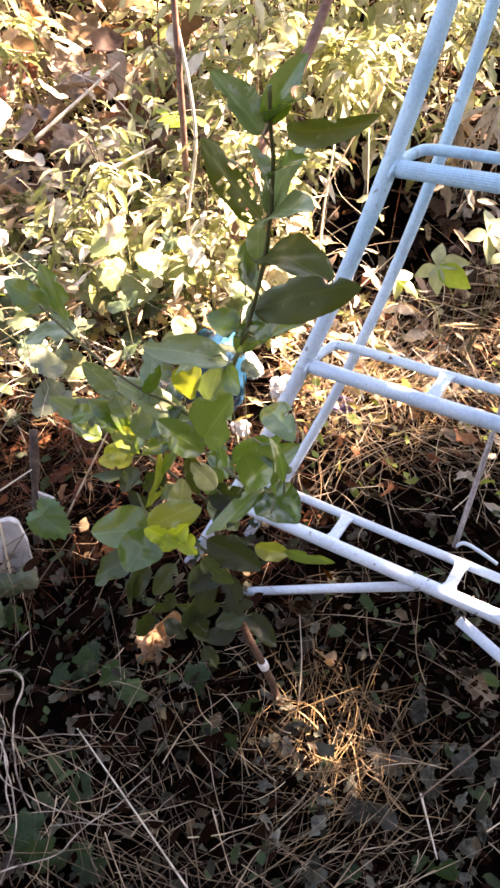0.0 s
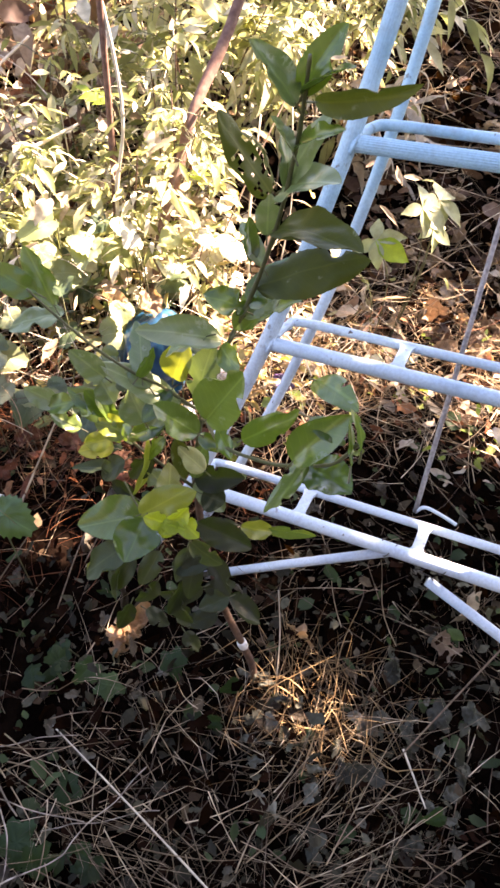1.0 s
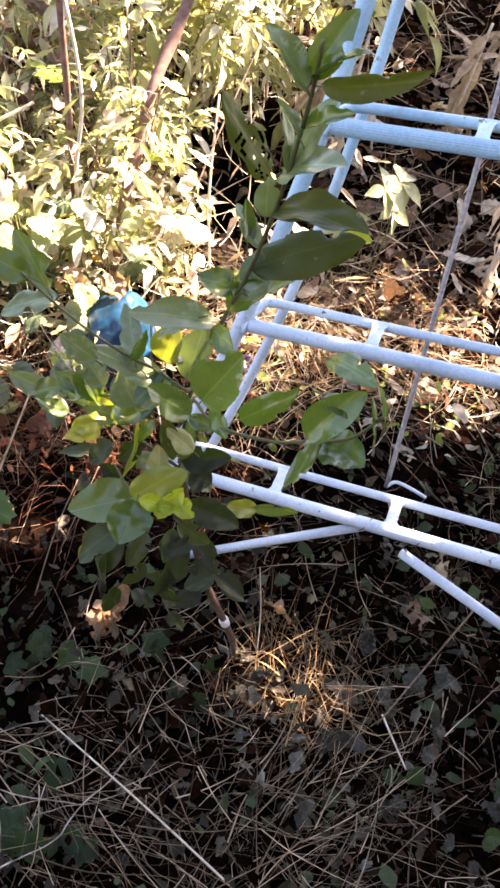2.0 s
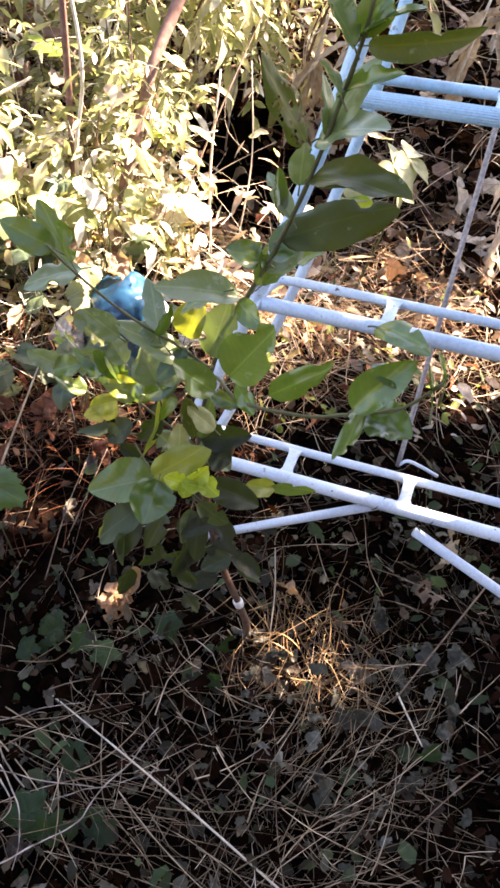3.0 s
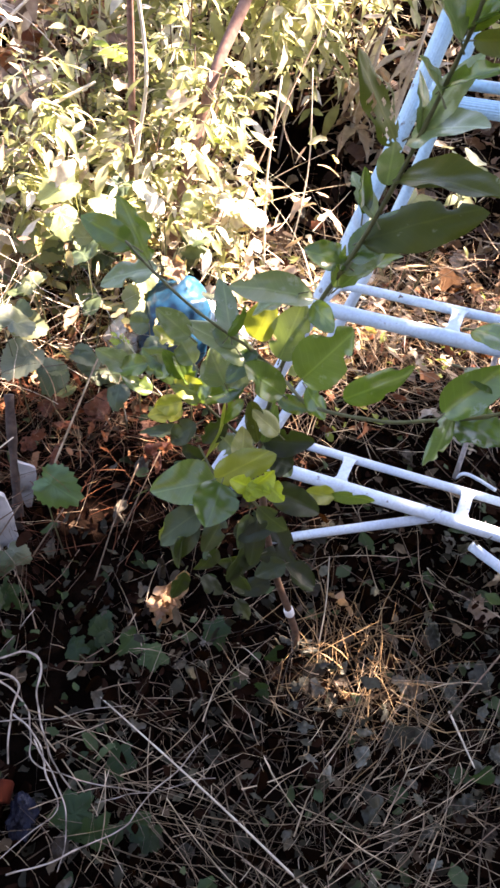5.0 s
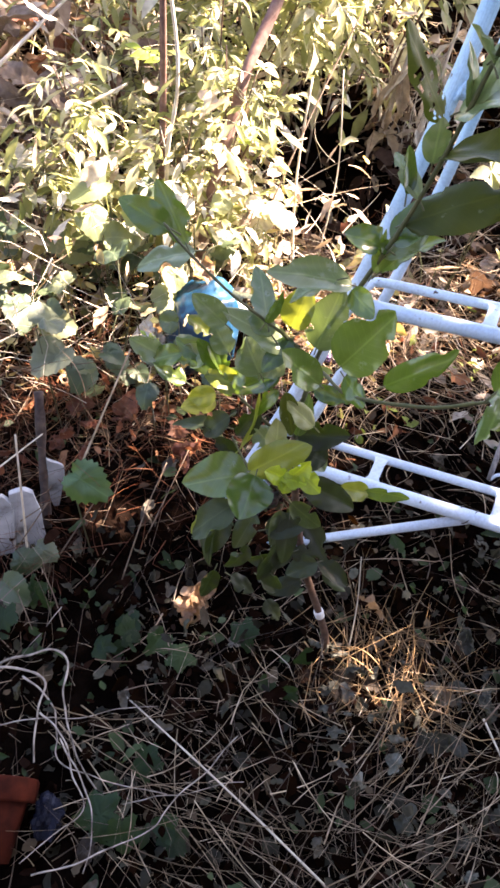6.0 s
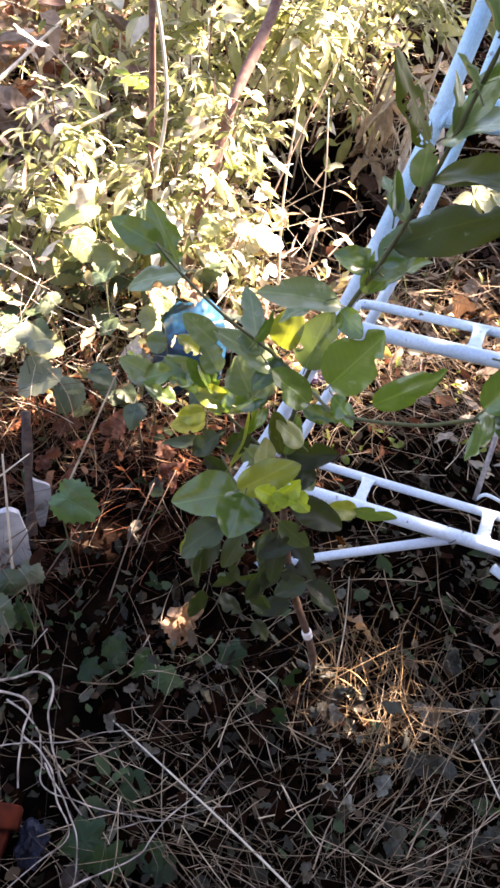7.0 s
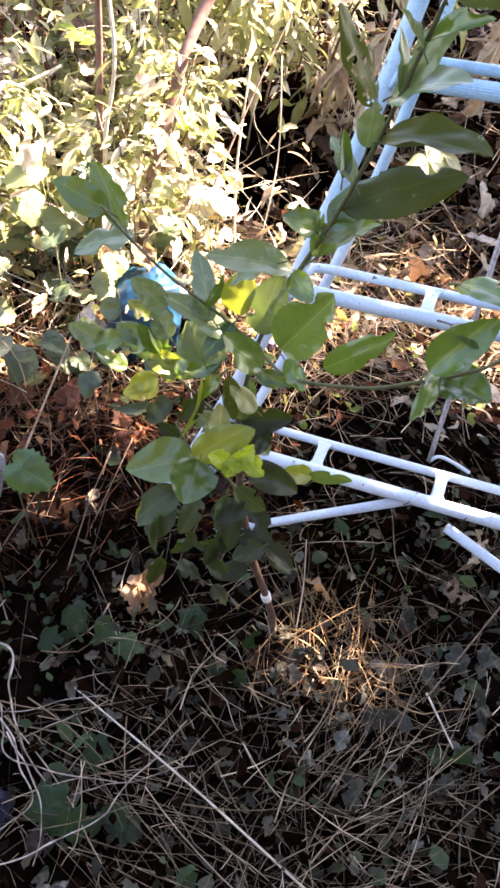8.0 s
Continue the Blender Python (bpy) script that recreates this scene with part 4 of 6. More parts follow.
    shade_rows = [
        (-0.131, 0.498, 0.351, -0.160, 0.469, 0.322, 0.030, 20),
        (-0.123, 0.525, 0.449, -0.148, 0.539, 0.464, 0.022, 0),
        (-0.049, 0.515, 0.337, -0.009, 0.474, 0.307, 0.023, 25),
        (-0.059, 0.509, 0.342, -0.078, 0.480, 0.316, 0.027, -15),
        (-0.039, 0.486, 0.269, -0.095, 0.479, 0.260, 0.034, 0),
        (-0.036, 0.493, 0.249, 0.006, 0.494, 0.250, 0.029, 10),
        (0.015, 0.482, 0.218, 0.040, 0.458, 0.196, 0.030, 0),
        (-0.143, 0.496, 0.220, -0.163, 0.478, 0.189, 0.033, 0),
        (-0.066, 0.474, 0.152, -0.049, 0.453, 0.129, 0.028, 10),
        (-0.080, 0.481, 0.215, -0.059, 0.466, 0.198, 0.033, 0),
        (-0.121, 0.485, 0.219, -0.093, 0.466, 0.201, 0.030, -20),
        (-0.102, 0.490, 0.291, -0.127, 0.470, 0.270, 0.028, 0),
    ]
    yellow_rows = [
        (-0.151, 0.604, 0.572, -0.175, 0.618, 0.587, 0.019, 0),
        (-0.146, 0.569, 0.511, -0.178, 0.570, 0.502, 0.023, 0),
        (-0.153, 0.470, 0.413, -0.181, 0.444, 0.412, 0.024, 10),
    ]
    for rows in (top_rows, leader_rows, left_rows, low_rows, stem_rows, right_rows, fork_rows, inner_rows):
        for k, row in enumerate(rows):
            old = rows is top_rows and k in (0, 1, 2, 3)
            mined = rows is top_rows and k in (4, 6, 7, 8, 9) or rows is leader_rows and k in (1, 2, 5, 9) or rows is left_rows and k in (0, 4, 8) or rows is fork_rows and k in (0, 3, 4, 5, 11) or rows is inner_rows and k in (1, 2, 5, 7, 8, 11)
            # leader_rows 3 takes the yellow colour for sunlight shining through it
            yellow = rows is low_rows and k in (0, 6, 9) or rows is stem_rows and k == 1 or rows is leader_rows and k == 3 or rows is fork_rows and k == 2
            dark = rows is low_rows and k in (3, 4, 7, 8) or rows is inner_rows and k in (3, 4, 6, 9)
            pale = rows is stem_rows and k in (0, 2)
            mat, label = (CITRUS_YELLOW, "yellow-green leaf") if yellow else (CITRUS_DARK, "leaf low on the stem, coloured dark for shade") if dark else (CITRUS_PALE, "pale yellow-green leaf") if pale else (CITRUS_OLD, "dark olive old leaf") if old else (CITRUS_MINED, "silvery leaf scarred by leaf miners") if mined else (CITRUS, "")
            sapling_leaf(tree, base, row, mat, rng, label, 0.12 if rows is top_rows and k == 1 else 0.0)
    sapling_leaf(tree, base, (-0.067, 0.554, 0.523, -0.057, 0.531, 0.472, 0.020, 0), CITRUS_OLD, rng, "dull olive leaf hanging on the stem")
    for row in yellow_rows:
        sapling_leaf(tree, base, row, CITRUS_YELLOW, rng, "yellow-green leaf")
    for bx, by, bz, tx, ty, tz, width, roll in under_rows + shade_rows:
        sapling_leaf(tree, base, (bx, by, bz, tx + 0.12 * (tx - bx), ty + 0.12 * (ty - by), tz + 0.12 * (tz - bz), 0.78 * width, roll + rng.uniform(-35, 35)), CITRUS_DARK, rng, "leaf low on the stem, coloured dark for shade", bitten=1.4)
    # pale young shoot in the low fork
    for k in range(6):
        a = 2.4 * k + rng.uniform(-0.5, 0.5)
        c = Vector((-0.092 + 0.004 * k, 0.455, 0.510 + rng.uniform(-0.008, 0.010)))
        d = Vector((math.cos(a), 0.5 * math.sin(a) - 0.4, 0.15 + 0.6 * math.sin(a)))
        e = c + d.normalized() * rng.uniform(0.014, 0.030)
        c.y, e.y = c.y - 0.012, e.y - 0.012
        sapling_leaf(tree, base, (*c, *e, 0.013 + 0.009 * rng.random(), rng.uniform(-40, 40)), CITRUS_YOUNG, rng, "yellow-green young leaf")


build_sapling()


# ---- shrubs and weeds behind ----
def stem_tube(line, r0, r1, sides=6, n=10):
    pts = smooth_line(line, n)
    return tube(pts, np.linspace(r0, r1, len(pts)), sides)


def compound_plant(seed, h, label, single=False, arch_to=None, bare_to=0.12):
    """A seedling shrub: a leaning stem with drooping feathered leaves of narrow pointed leaflets."""
    rng = np.random.default_rng(seed)
    ob = thing("shrub", (0, 0, 0), label, "shrub", "shrubs on the bank")
    lean = rng.normal(0, 0.14, 2) * h
    if arch_to:
        lean = np.array(arch_to)
    line = [(0, 0, -0.03), (lean[0] * 0.2, lean[1] * 0.2, 0.35 * h), (lean[0] * 0.6, lean[1] * 0.6, 0.7 * h), (lean[0], lean[1], h)]
    part("stem", Mesh().add(*stem_tube(line, 0.0032, 0.0014)), STALK if seed % 3 == 0 else WOODY, ob)
    pts = smooth_line(line, 40)
    P, A, N, L = [], [], [], []
    ribs = Mesh()
    scale = rng.uniform(1.05, 1.75)
    for k in range(int(9 + h * 13.5)):
        o = pts[int((bare_to + (1 - bare_to) * rng.uniform(0, 1) ** 0.7) * 39)]
        a = rng.uniform(0, 2 * math.pi)
        out = np.array([math.cos(a), math.sin(a), 0.0])
        length, rise = rng.uniform(0.07, 0.15), rng.uniform(0.1, 1.0)
        arch = lambda u: o + out * (length * u) + np.array([0, 0, length * (rise * u - 0.75 * u * u)])
        ribs.add(*tube([arch(u) for u in (0, 0.35, 0.7, 1.0)], [0.0011, 0.0009, 0.0007, 0.0005], 4, False))
        side = np.array([-math.sin(a), math.cos(a), 0.0])
        pairs = int(rng.integers(2, 5))
        size = scale * rng.uniform(0.8, 1.3)
        for q in range(pairs):
            u = 0.4 + 0.6 * q / pairs
            for sg in (-1, 1):
                P.append(arch(u))
                A.append(out * 0.75 + side * (sg * rng.uniform(0.6, 1.0)) + np.array([0, 0, rng.normal(-0.12, 0.35)]))
                N.append(np.array([0.25, -0.1, 1]) + rng.normal(0, 0.55, 3))
                L.append(size * rng.uniform(0.020, 0.038))
        P.append(arch(1.0))
        A.append(out + np.array([0, 0, -0.45]))
        N.append(np.array([0, 0, 1]) + out * 0.5 + rng.normal(0, 0.3, 3))
        L.append(size * rng.uniform(0.030, 0.048))
    L = np.array(L)
    tagged(part("leaf_stalk_mass", ribs, STEM, ob), kind="stuff")
    W, C = L * rng.uniform(0.22, 0.40, len(L)), rng.normal(0.6, 0.5, len(L))
    if single:
        for k in range(len(L)):
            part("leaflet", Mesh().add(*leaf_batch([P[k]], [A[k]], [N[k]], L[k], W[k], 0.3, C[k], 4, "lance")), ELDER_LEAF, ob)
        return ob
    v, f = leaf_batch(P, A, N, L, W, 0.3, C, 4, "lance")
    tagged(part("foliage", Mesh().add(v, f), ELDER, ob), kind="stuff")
    return ob


def broad_plant(seed, h, mat, label, group, leaf=(0.05, 0.085), count=9, profile="ovate"):
    """A weed: a few stems with broad leaves, each leaf a part."""
    rng = np.random.default_rng(seed)
    ob = thing("weed", (0, 0, 0), label, "weed", group)
    for k in range(3):
        lean = rng.normal(0, 0.25, 2) * h
        hh = h * rng.uniform(0.7, 1.05)
        line = [(0, 0, -0.02), (lean[0] * 0.3, lean[1] * 0.3, 0.4 * hh), (lean[0], lean[1], hh)]
        part("stem", Mesh().add(*stem_tube(line, 0.0022, 0.001)), STEM, ob)
        pts = smooth_line(line, 30)
        for j in range(count // 3):
            o = pts[int(rng.uniform(0.35, 1) * 29)]
            a = rng.uniform(0, 2 * math.pi)
            L = rng.uniform(*leaf)
            ax = np.array([math.cos(a), math.sin(a), rng.uniform(-0.2, 0.5)])
            b = o + ax * 0.03
            nv = np.array([0, 0, 1]) + rng.normal(0, 0.4, 3)
            if profile == "lobed":
                Y = Vector(ax).normalized()
                Z = (Vector(nv) - Y * Y.dot(Vector(nv))).normalized()
                turn = Matrix.Translation(Vector(b)) @ Matrix((Y.cross(Z), Y, Z)).transposed().to_4x4()
                v, f = lobed_leaf(L, rng, 1, 0.30, 0.09, rng.uniform(0.1, 0.8), 0.09, 0, rng.uniform(0.1, 0.7), 32, 4)
                v = [turn @ Vector(q) for q in v]
            else:
                v, f = leaf_batch([b], [ax], [nv], L, L * rng.uniform(0.6, 0.85), 0.2, rng.normal(0.5, 0.3), 6, profile, 0.012, rng)
            blade = part("leaf", Mesh().add(v, f), mat, ob)
            part("leaf_stalk", Mesh().add(*tube([o, b], 0.0009, 4, False)), STEM, blade)
    return ob


def at_ground(x, y, yaw=0.0, size=1.0, tilt=0.0, lift=0.0):
    return pose(x, y, float(height(x, y)) + lift, tilt, 0, yaw) @ Matrix.Scale(size, 4)


def scatter(kinds, seed, spots):
    """Copies of the given plants at the spots; the patterns themselves take the first ones."""
    rng = random.Random(seed)
    for i, (x, y, size) in enumerate(spots):
        m = at_ground(x, y, rng.uniform(0, 360), size)
        if i < len(kinds):
            kinds[i].matrix_basis = m
        else:
            copy_thing(kinds[i % len(kinds)], m)


def spread(seed, n, lo, hi, size, keep=lambda x, y: True, gap=0.08):
    rng = random.Random(seed)
    out = []
    for _ in range(n * 30):
        x, y = rng.uniform(lo[0], hi[0]), rng.uniform(lo[1], hi[1])
        if keep(x, y) and all((x - a) ** 2 + (y - b) ** 2 > gap * gap for a, b, _ in out):
            out.append((x, y, rng.uniform(*size)))
        if len(out) == n:
            break
    return out


def hollow(x, y):
    """Bare soil: a dark hollow, the litter beside the ladder and a heap of dead leaves stay free of shrubs."""
    pit = 1.38 < y < 2.2 and 0.03 + 0.24 * (y - 1.45) < x < 0.60 + 0.48 * (y - 1.45)
    return not pit and not (x > 0.42 + 0.25 * (y - 1.4) and y < 3.0) and not ((x + 0.46) ** 2 / 0.055 + (y - 1.84) ** 2 / 0.09 < 1) and not ((x + 0.45) ** 2 / 0.055 + (y - 2.42) ** 2 / 0.12 < 1)


near_shrubs = [compound_plant(40 + k, 0.30 + 0.05 * k, "sunlit pale green shrub seedling with feathered leaves", True) for k in range(5)]
scatter(near_shrubs, 1, spread(2, 7, (-0.45, 1.42), (0.16, 1.75), (0.8, 1.15), hollow, 0.14) + [(0.0, 1.335, 0.75), (0.05, 1.39, 0.8), (-0.075, 1.36, 0.8), (0.0, 1.45, 1.0), (-0.05, 1.43, 1.0)])
mid_shrubs = [compound_plant(240 + k, 0.30 + 0.06 * k, "pale sunlit shrub seedling with drooping feathered leaves") for k in range(6)]
scatter(mid_shrubs, 7, spread(8, 26, (-0.80, 1.45), (0.75, 2.25), (0.8, 1.25), hollow, 0.10) + [(0.0, 1.60, 1.0), (0.03, 1.75, 1.1), (0.06, 1.92, 1.2)])
far_shrubs = [compound_plant(140 + k, 0.34 + 0.05 * k, "pale green shrub seedling with feathered leaves farther up the bank") for k in range(6)]
scatter(far_shrubs, 3, spread(3, 56, (-1.7, 2.2), (1.1, 3.6), (1.0, 1.6), hollow, 0.15) + [(0.18, 2.10, 1.2), (0.32, 2.22, 1.2), (0.50, 2.24, 1.2), (0.42, 2.32, 1.2), (0.55, 2.40, 1.2), (0.30, 2.30, 1.2), (0.68, 2.48, 1.1), (0.47, 2.55, 1.3)])
# bushy shoots that hang over the hollow
for k, (x, y, h, ax, ay) in enumerate(((0.20, 2.12, 0.56, 0.04, -0.34), (0.30, 2.16, 0.52, 0.06, -0.30), (0.42, 2.18, 0.58, 0.02, -0.32), (0.52, 2.24, 0.54, 0.06, -0.30), (0.10, 1.95, 0.58, 0.12, -0.20), (0.36, 2.10, 0.46, -0.04, -0.26), (0.64, 2.30, 0.50, 0.02, -0.24))):
    compound_plant(340 + k, h, "pale sunlit shrub shoot hanging over a dark hollow", False, (ax, ay), 0.72).matrix_basis = at_ground(x, y)
weeds = [broad_plant(60 + k, 0.20 + 0.03 * k, WEED, "grey-green broad-leaved weed growing among dry litter", "weeds by the sack", (0.030, 0.056), 9, "lobed") for k in range(5)]
scatter(weeds, 4, spread(5, 9, (-0.62, 1.00), (-0.05, 1.42), (0.8, 1.2), lambda x, y: (x + 0.05) ** 2 + (y - 1.14) ** 2 > 0.03, 0.09))
def vine_shoot(root, hubs, label, seed):
    """A climbing shoot whose leaves are cut into five pointed fingers."""
    rng = np.random.default_rng(seed)
    root = Vector(root)
    ob = thing("vine_shoot", root, label, "vine", "vine shoots")
    for hub, size, face in hubs:
        h = Vector(hub) - root
        part("stem", Mesh().add(*stem_tube([(0, 0, -0.02), h * 0.45 + Vector((0.03, 0.02, 0.05)), h], 0.0016, 0.0009)), STEM, ob)
        n = Vector(face).normalized()
        y = Vector((0.75, -0.25, -0.5))
        y = (y - n * n.dot(y)).normalized()
        x = y.cross(n)
        for k, a in enumerate((-2.1, -1.0, 0.0, 1.0, 2.1)):
            a += rng.normal(0, 0.12)
            d = y * math.cos(a) + x * math.sin(a)
            L = size * (1.0, 1.15, 1.3, 1.15, 0.9)[k] * rng.uniform(0.85, 1.1)
            v, f = leaf_batch([h], [d], [n + Vector(rng.normal(0, 0.25, 3))], L, L * 0.54, 0.3, rng.uniform(0.1, 0.8), 8, "lance", 0.012, rng)
            part("leaf_finger", Mesh().add(v, f), LUSH if k == 2 and seed % 2 else PALE, ob)
    return ob


vine_shoot((0.46, 1.26, float(height(0.46, 1.26))), [((0.350, 1.117, 0.393), 0.056, (-0.35, -0.6, 0.9)), ((0.30, 1.20, 0.30), 0.045, (0.2, -0.5, 1))], "grey-green vine shoot with deeply cut leaves behind the ladder", 81)
vine_shoot((0.52, 1.30, float(height(0.52, 1.30))), [((0.432, 1.128, 0.455), 0.058, (0.15, -0.6, 0.9)), ((0.475, 1.16, 0.45), 0.050, (0.3, -0.4, 1)), ((0.52, 1.24, 0.33), 0.045, (0.2, -0.6, 1))], "pale sunlit vine shoot with deeply cut leaves behind the ladder", 82)


def build_trunk(line, r0, r1, mat, name, label):
    base = Vector(line[0])
    ob = thing(name, base, label, "tree")
    pts = smooth_line(line, 24)
    rng = np.random.default_rng(len(label))
    rr = np.linspace(r0, r1, 24) * rng.uniform(0.93, 1.07, 24)
    part("trunk", Mesh().add(*tube([Vector(p) - base for p in pts], rr, 12)), mat, ob)
    return ob


build_trunk([(-0.085, 1.34, -0.03), (-0.045, 1.40, 0.232), (0.001, 1.47, 0.353), (0.039, 1.53, 0.449), (0.137, 1.66, 0.593), (0.26, 1.82, 0.90)], 0.0125, 0.0115, TRUNKBARK, "young_tree", "young tree with a leaning reddish-brown trunk among shrubs")
build_trunk([(-0.15, 1.46, -0.03), (-0.147, 1.47, 0.187), (-0.142, 1.47, 0.388), (-0.140, 1.47, 0.642), (-0.145, 1.50, 1.0)], 0.0078, 0.0062, TRUNKBARK, "young_tree", "thin upright reddish sapling stem among shrubs")
build_trunk([(-0.135, 1.385, -0.02), (-0.14, 1.41, 0.30), (-0.115, 1.45, 0.52), (-0.19, 1.52, 0.95)], 0.005, 0.003, STALK, "dry_stalk", "bleached dry stalk beside a sapling stem")


def build_stick(a, b, r, mat, label, sag=0.0, bend=(0, 0, 0), name="fallen_stick"):
    a, b = Vector(a), Vector(b)
    ob = thing(name, a, label, "stick", "sticks in the litter")
    mid = a.lerp(b, 0.5) + Vector(bend) - Vector((0, 0, sag))
    pts = smooth_line([a, mid, b], 16)
    k = np.linspace(1, 0.6, 16) + 0.12 * np.sin(np.linspace(0, 19, 16)) ** 6
    part("stalk", Mesh().add(*tube([Vector(p) - a for p in pts], r * k, 8)), mat, ob)
    return ob


# stems that stand out
build_stick((0.03, 0.045, 0.02), (-0.28, 0.40, 0.02), 0.0017, STALK, "long bleached straw stem lying over the litter", -0.02)
build_stick((0.518, 0.464, 0.03), (0.252, 0.286, 0.02), 0.0018, TWIG, "brown twig lying on dead leaves", -0.01)
build_stick((0.265, 0.30, 0.02), (0.276, 0.212, 0.02), 0.0017, STALK, "short pale twig lying on dead leaves")
build_stick((-0.346, 1.48, 0.37), (-0.211, 1.54, 0.41), 0.0046, STALK, "thick bleached stick caught in the shrubs")
build_stick((-0.49, 1.57, 0.41), (-0.317, 1.80, 0.484), 0.0046, STALK, "bleached stick leaning in the shrubs")
build_stick((-0.33, 1.50, 0.385), (-0.221, 1.45, 0.335), 0.0024, STALK, "thin bleached stick caught in the shrubs")
build_stick((-0.02, 1.25, 0.04), (0.36, 1.75, 0.55), 0.0022, TWIG, "thin brown cane arching through the shrubs", -0.03)
build_stick((0.17, 1.42, 0.02), (0.19, 1.56, 0.42), 0.0034, STALK, "bleached dry stalk standing in a dark hollow", 0, (-0.012, 0, 0))
build_stick((0.24, 1.44, 0.03), (0.27, 1.60, 0.42), 0.0018, STALK, "thin bleached stalk standing in a dark hollow", 0, (0.02, 0, 0))
build_stick((0.086, 0.445, 0.0), (0.080, 0.505, 0.20), 0.0011, STALK, "single upright dry grass stem", 0, (0.004, 0, 0))
build_stick((-0.36, 0.80, 0.03), (-0.24, 0.97, 0.20), 0.0022, STRAW, "dry straw leaning over dark litter")
build_stick((-0.28, 0.60, 0.02), (-0.19, 0.78, 0.10), 0.0012, TWIG, "forked dark twig lying on litter", -0.02)
build_stick((-0.23, 0.67, 0.05), (-0.15, 0.79, 0.12), 0.0010, TWIG, "thin dark twig lying on litter")


def build_clump(x, y, seed, n, h, label):
    """A tuft of dry grass, pressed outward."""
    rng = np.random.default_rng(seed)
    ob = thing("grass_tuft", (x, y, float(height(x, y))), label, "grass tuft")
    for _ in range(n):
        a = rng.uniform(0, 2 * math.pi)
        A = np.array([[math.cos(a) * 0.7, math.sin(a) * 0.7, rng.uniform(0.05, 1.1)]])
        P = np.array([[rng.normal(0, 0.055), rng.normal(0, 0.045), rng.uniform(0, 0.02)]])
        v, f = straw_batch(P, A, rng.uniform(0.05, h, 1), 0.0004 + 0.0011 * rng.uniform(0, 1, 1) ** 2, rng.normal(0, 0.35, 1), rng, 6)
        part("blade", Mesh().add(v, f), GOLDEN, ob)


build_clump(0.125, 0.42, 31, 130, 0.16, "dry golden grass tuft pressed flat at the sapling's foot")
build_clump(0.17, 0.33, 32, 120, 0.14, "dry straw tuft lying in the litter")
build_clump(0.30, 1.22, 33, 90, 0.20, "sunlit bleached grass tuft behind the ladder")
build_clump(0.42, 1.12, 34, 80, 0.18, "sunlit bleached grass tuft behind the ladder")
build_clump(0.18, 1.12, 35, 60, 0.16, "sunlit bleached grass tuft behind the ladder")


def straw_bundle(x, y, turn, seed, n, spreads, label):
    """Long straw fallen one way, each stem a part."""
    rng = np.random.default_rng(seed)
    base = np.array([x, y, float(height(x, y))])
    ob = thing("straw_bundle", base, label, "straw", "straw bundles")
    for _ in range(n):
        q = np.array([rng.normal(0, spreads[0]), rng.normal(0, spreads[1])])
        a = rng.normal(turn, 0.35)
        A = np.array([[math.cos(a), math.sin(a), rng.normal(0.02, 0.10)]])
        L = rng.uniform(0.10, 0.30, 1)
        z = float(height(x + q[0], y + q[1])) - base[2] + rng.exponential(0.03) + 0.006
        P = np.array([[q[0], q[1], z]]) - A * L[:, None] * np.array([0.5, 0.5, 0])
        v, f = straw_batch(P, A, L, 0.0003 + 0.0011 * rng.uniform(0, 1, 1) ** 2.2, rng.normal(0, 0.35, 1), rng, 8)
        part("straw", Mesh().add(v, f), BLADE, ob)


straw_bundle(-0.12, 0.14, -0.75, 61, 60, (0.10, 0.08), "long pale straw fallen across dark litter")
straw_bundle(0.15, 0.22, 0.6, 62, 60, (0.08, 0.06), "curved dry straw fallen below the sapling's foot")
straw_bundle(0.18, 0.08, -0.15, 63, 50, (0.12, 0.05), "long grey straw lying over dead leaves")
straw_bundle(-0.27, 0.28, -0.5, 64, 40, (0.08, 0.06), "pale straw lying over dark green leaves")


def build_maize(x, y, seed, h, label, husk=None, fibres=0):
    """A dead stalk with long hanging husks."""
    rng = np.random.default_rng(seed)
    base = Vector((x, y, float(height(x, y))))
    ob = thing("dry_corn_plant", base, label, "dry plant", "dead stalks")
    line = [(0, 0, -0.02), (0.02, 0.01, 0.35 * h), (0.05, 0.02, h)]
    part("stalk", Mesh().add(*stem_tube(line, 0.014, 0.004, 10, 16)), STALK, ob)
    for _ in range(fibres):
        o = smooth_line(line, 30)[int(rng.uniform(0.25, 1) * 29)]
        a = rng.uniform(0, 2 * math.pi)
        e = np.array([math.cos(a) * 0.05, math.sin(a) * 0.05, 0.0])
        part("fibre", Mesh().add(*tube(smooth_line([o, o + e + (0, 0, -0.04), o + e * 0.8 + (0, 0, -rng.uniform(0.1, 0.24))], 12), np.linspace(0.0022, 0.0012, 12), 5)), STALK, ob)
    pts = smooth_line(line, 30)
    for k in range(18):
        o = pts[int(rng.uniform(0.15, 1) * 29)]
        a = rng.uniform(0, 2 * math.pi)
        L = rng.uniform(0.09, 0.20)
        v, f = leaf_batch([o], [(math.cos(a) * 0.6, math.sin(a) * 0.6, rng.uniform(-0.9, 0.3))], [(math.cos(a), math.sin(a), 0.4)], L, rng.uniform(0.018, 0.042), rng.uniform(0.3, 1.3), rng.uniform(-0.4, 1.6), 12, "lance", 0.035, rng)
        part("husk", Mesh().add(v, f), husk or HUSK, ob)


build_maize(0.93, 1.37, 51, 0.52, "dead corn stalk with hanging bleached husks on bare soil", BLEACHED, 9)
build_maize(1.13, 2.16, 52, 0.36, "dead corn stalk with bleached hanging leaves")
build_maize(1.45, 2.5, 54, 0.7, "dead corn stalk with bleached hanging leaves")


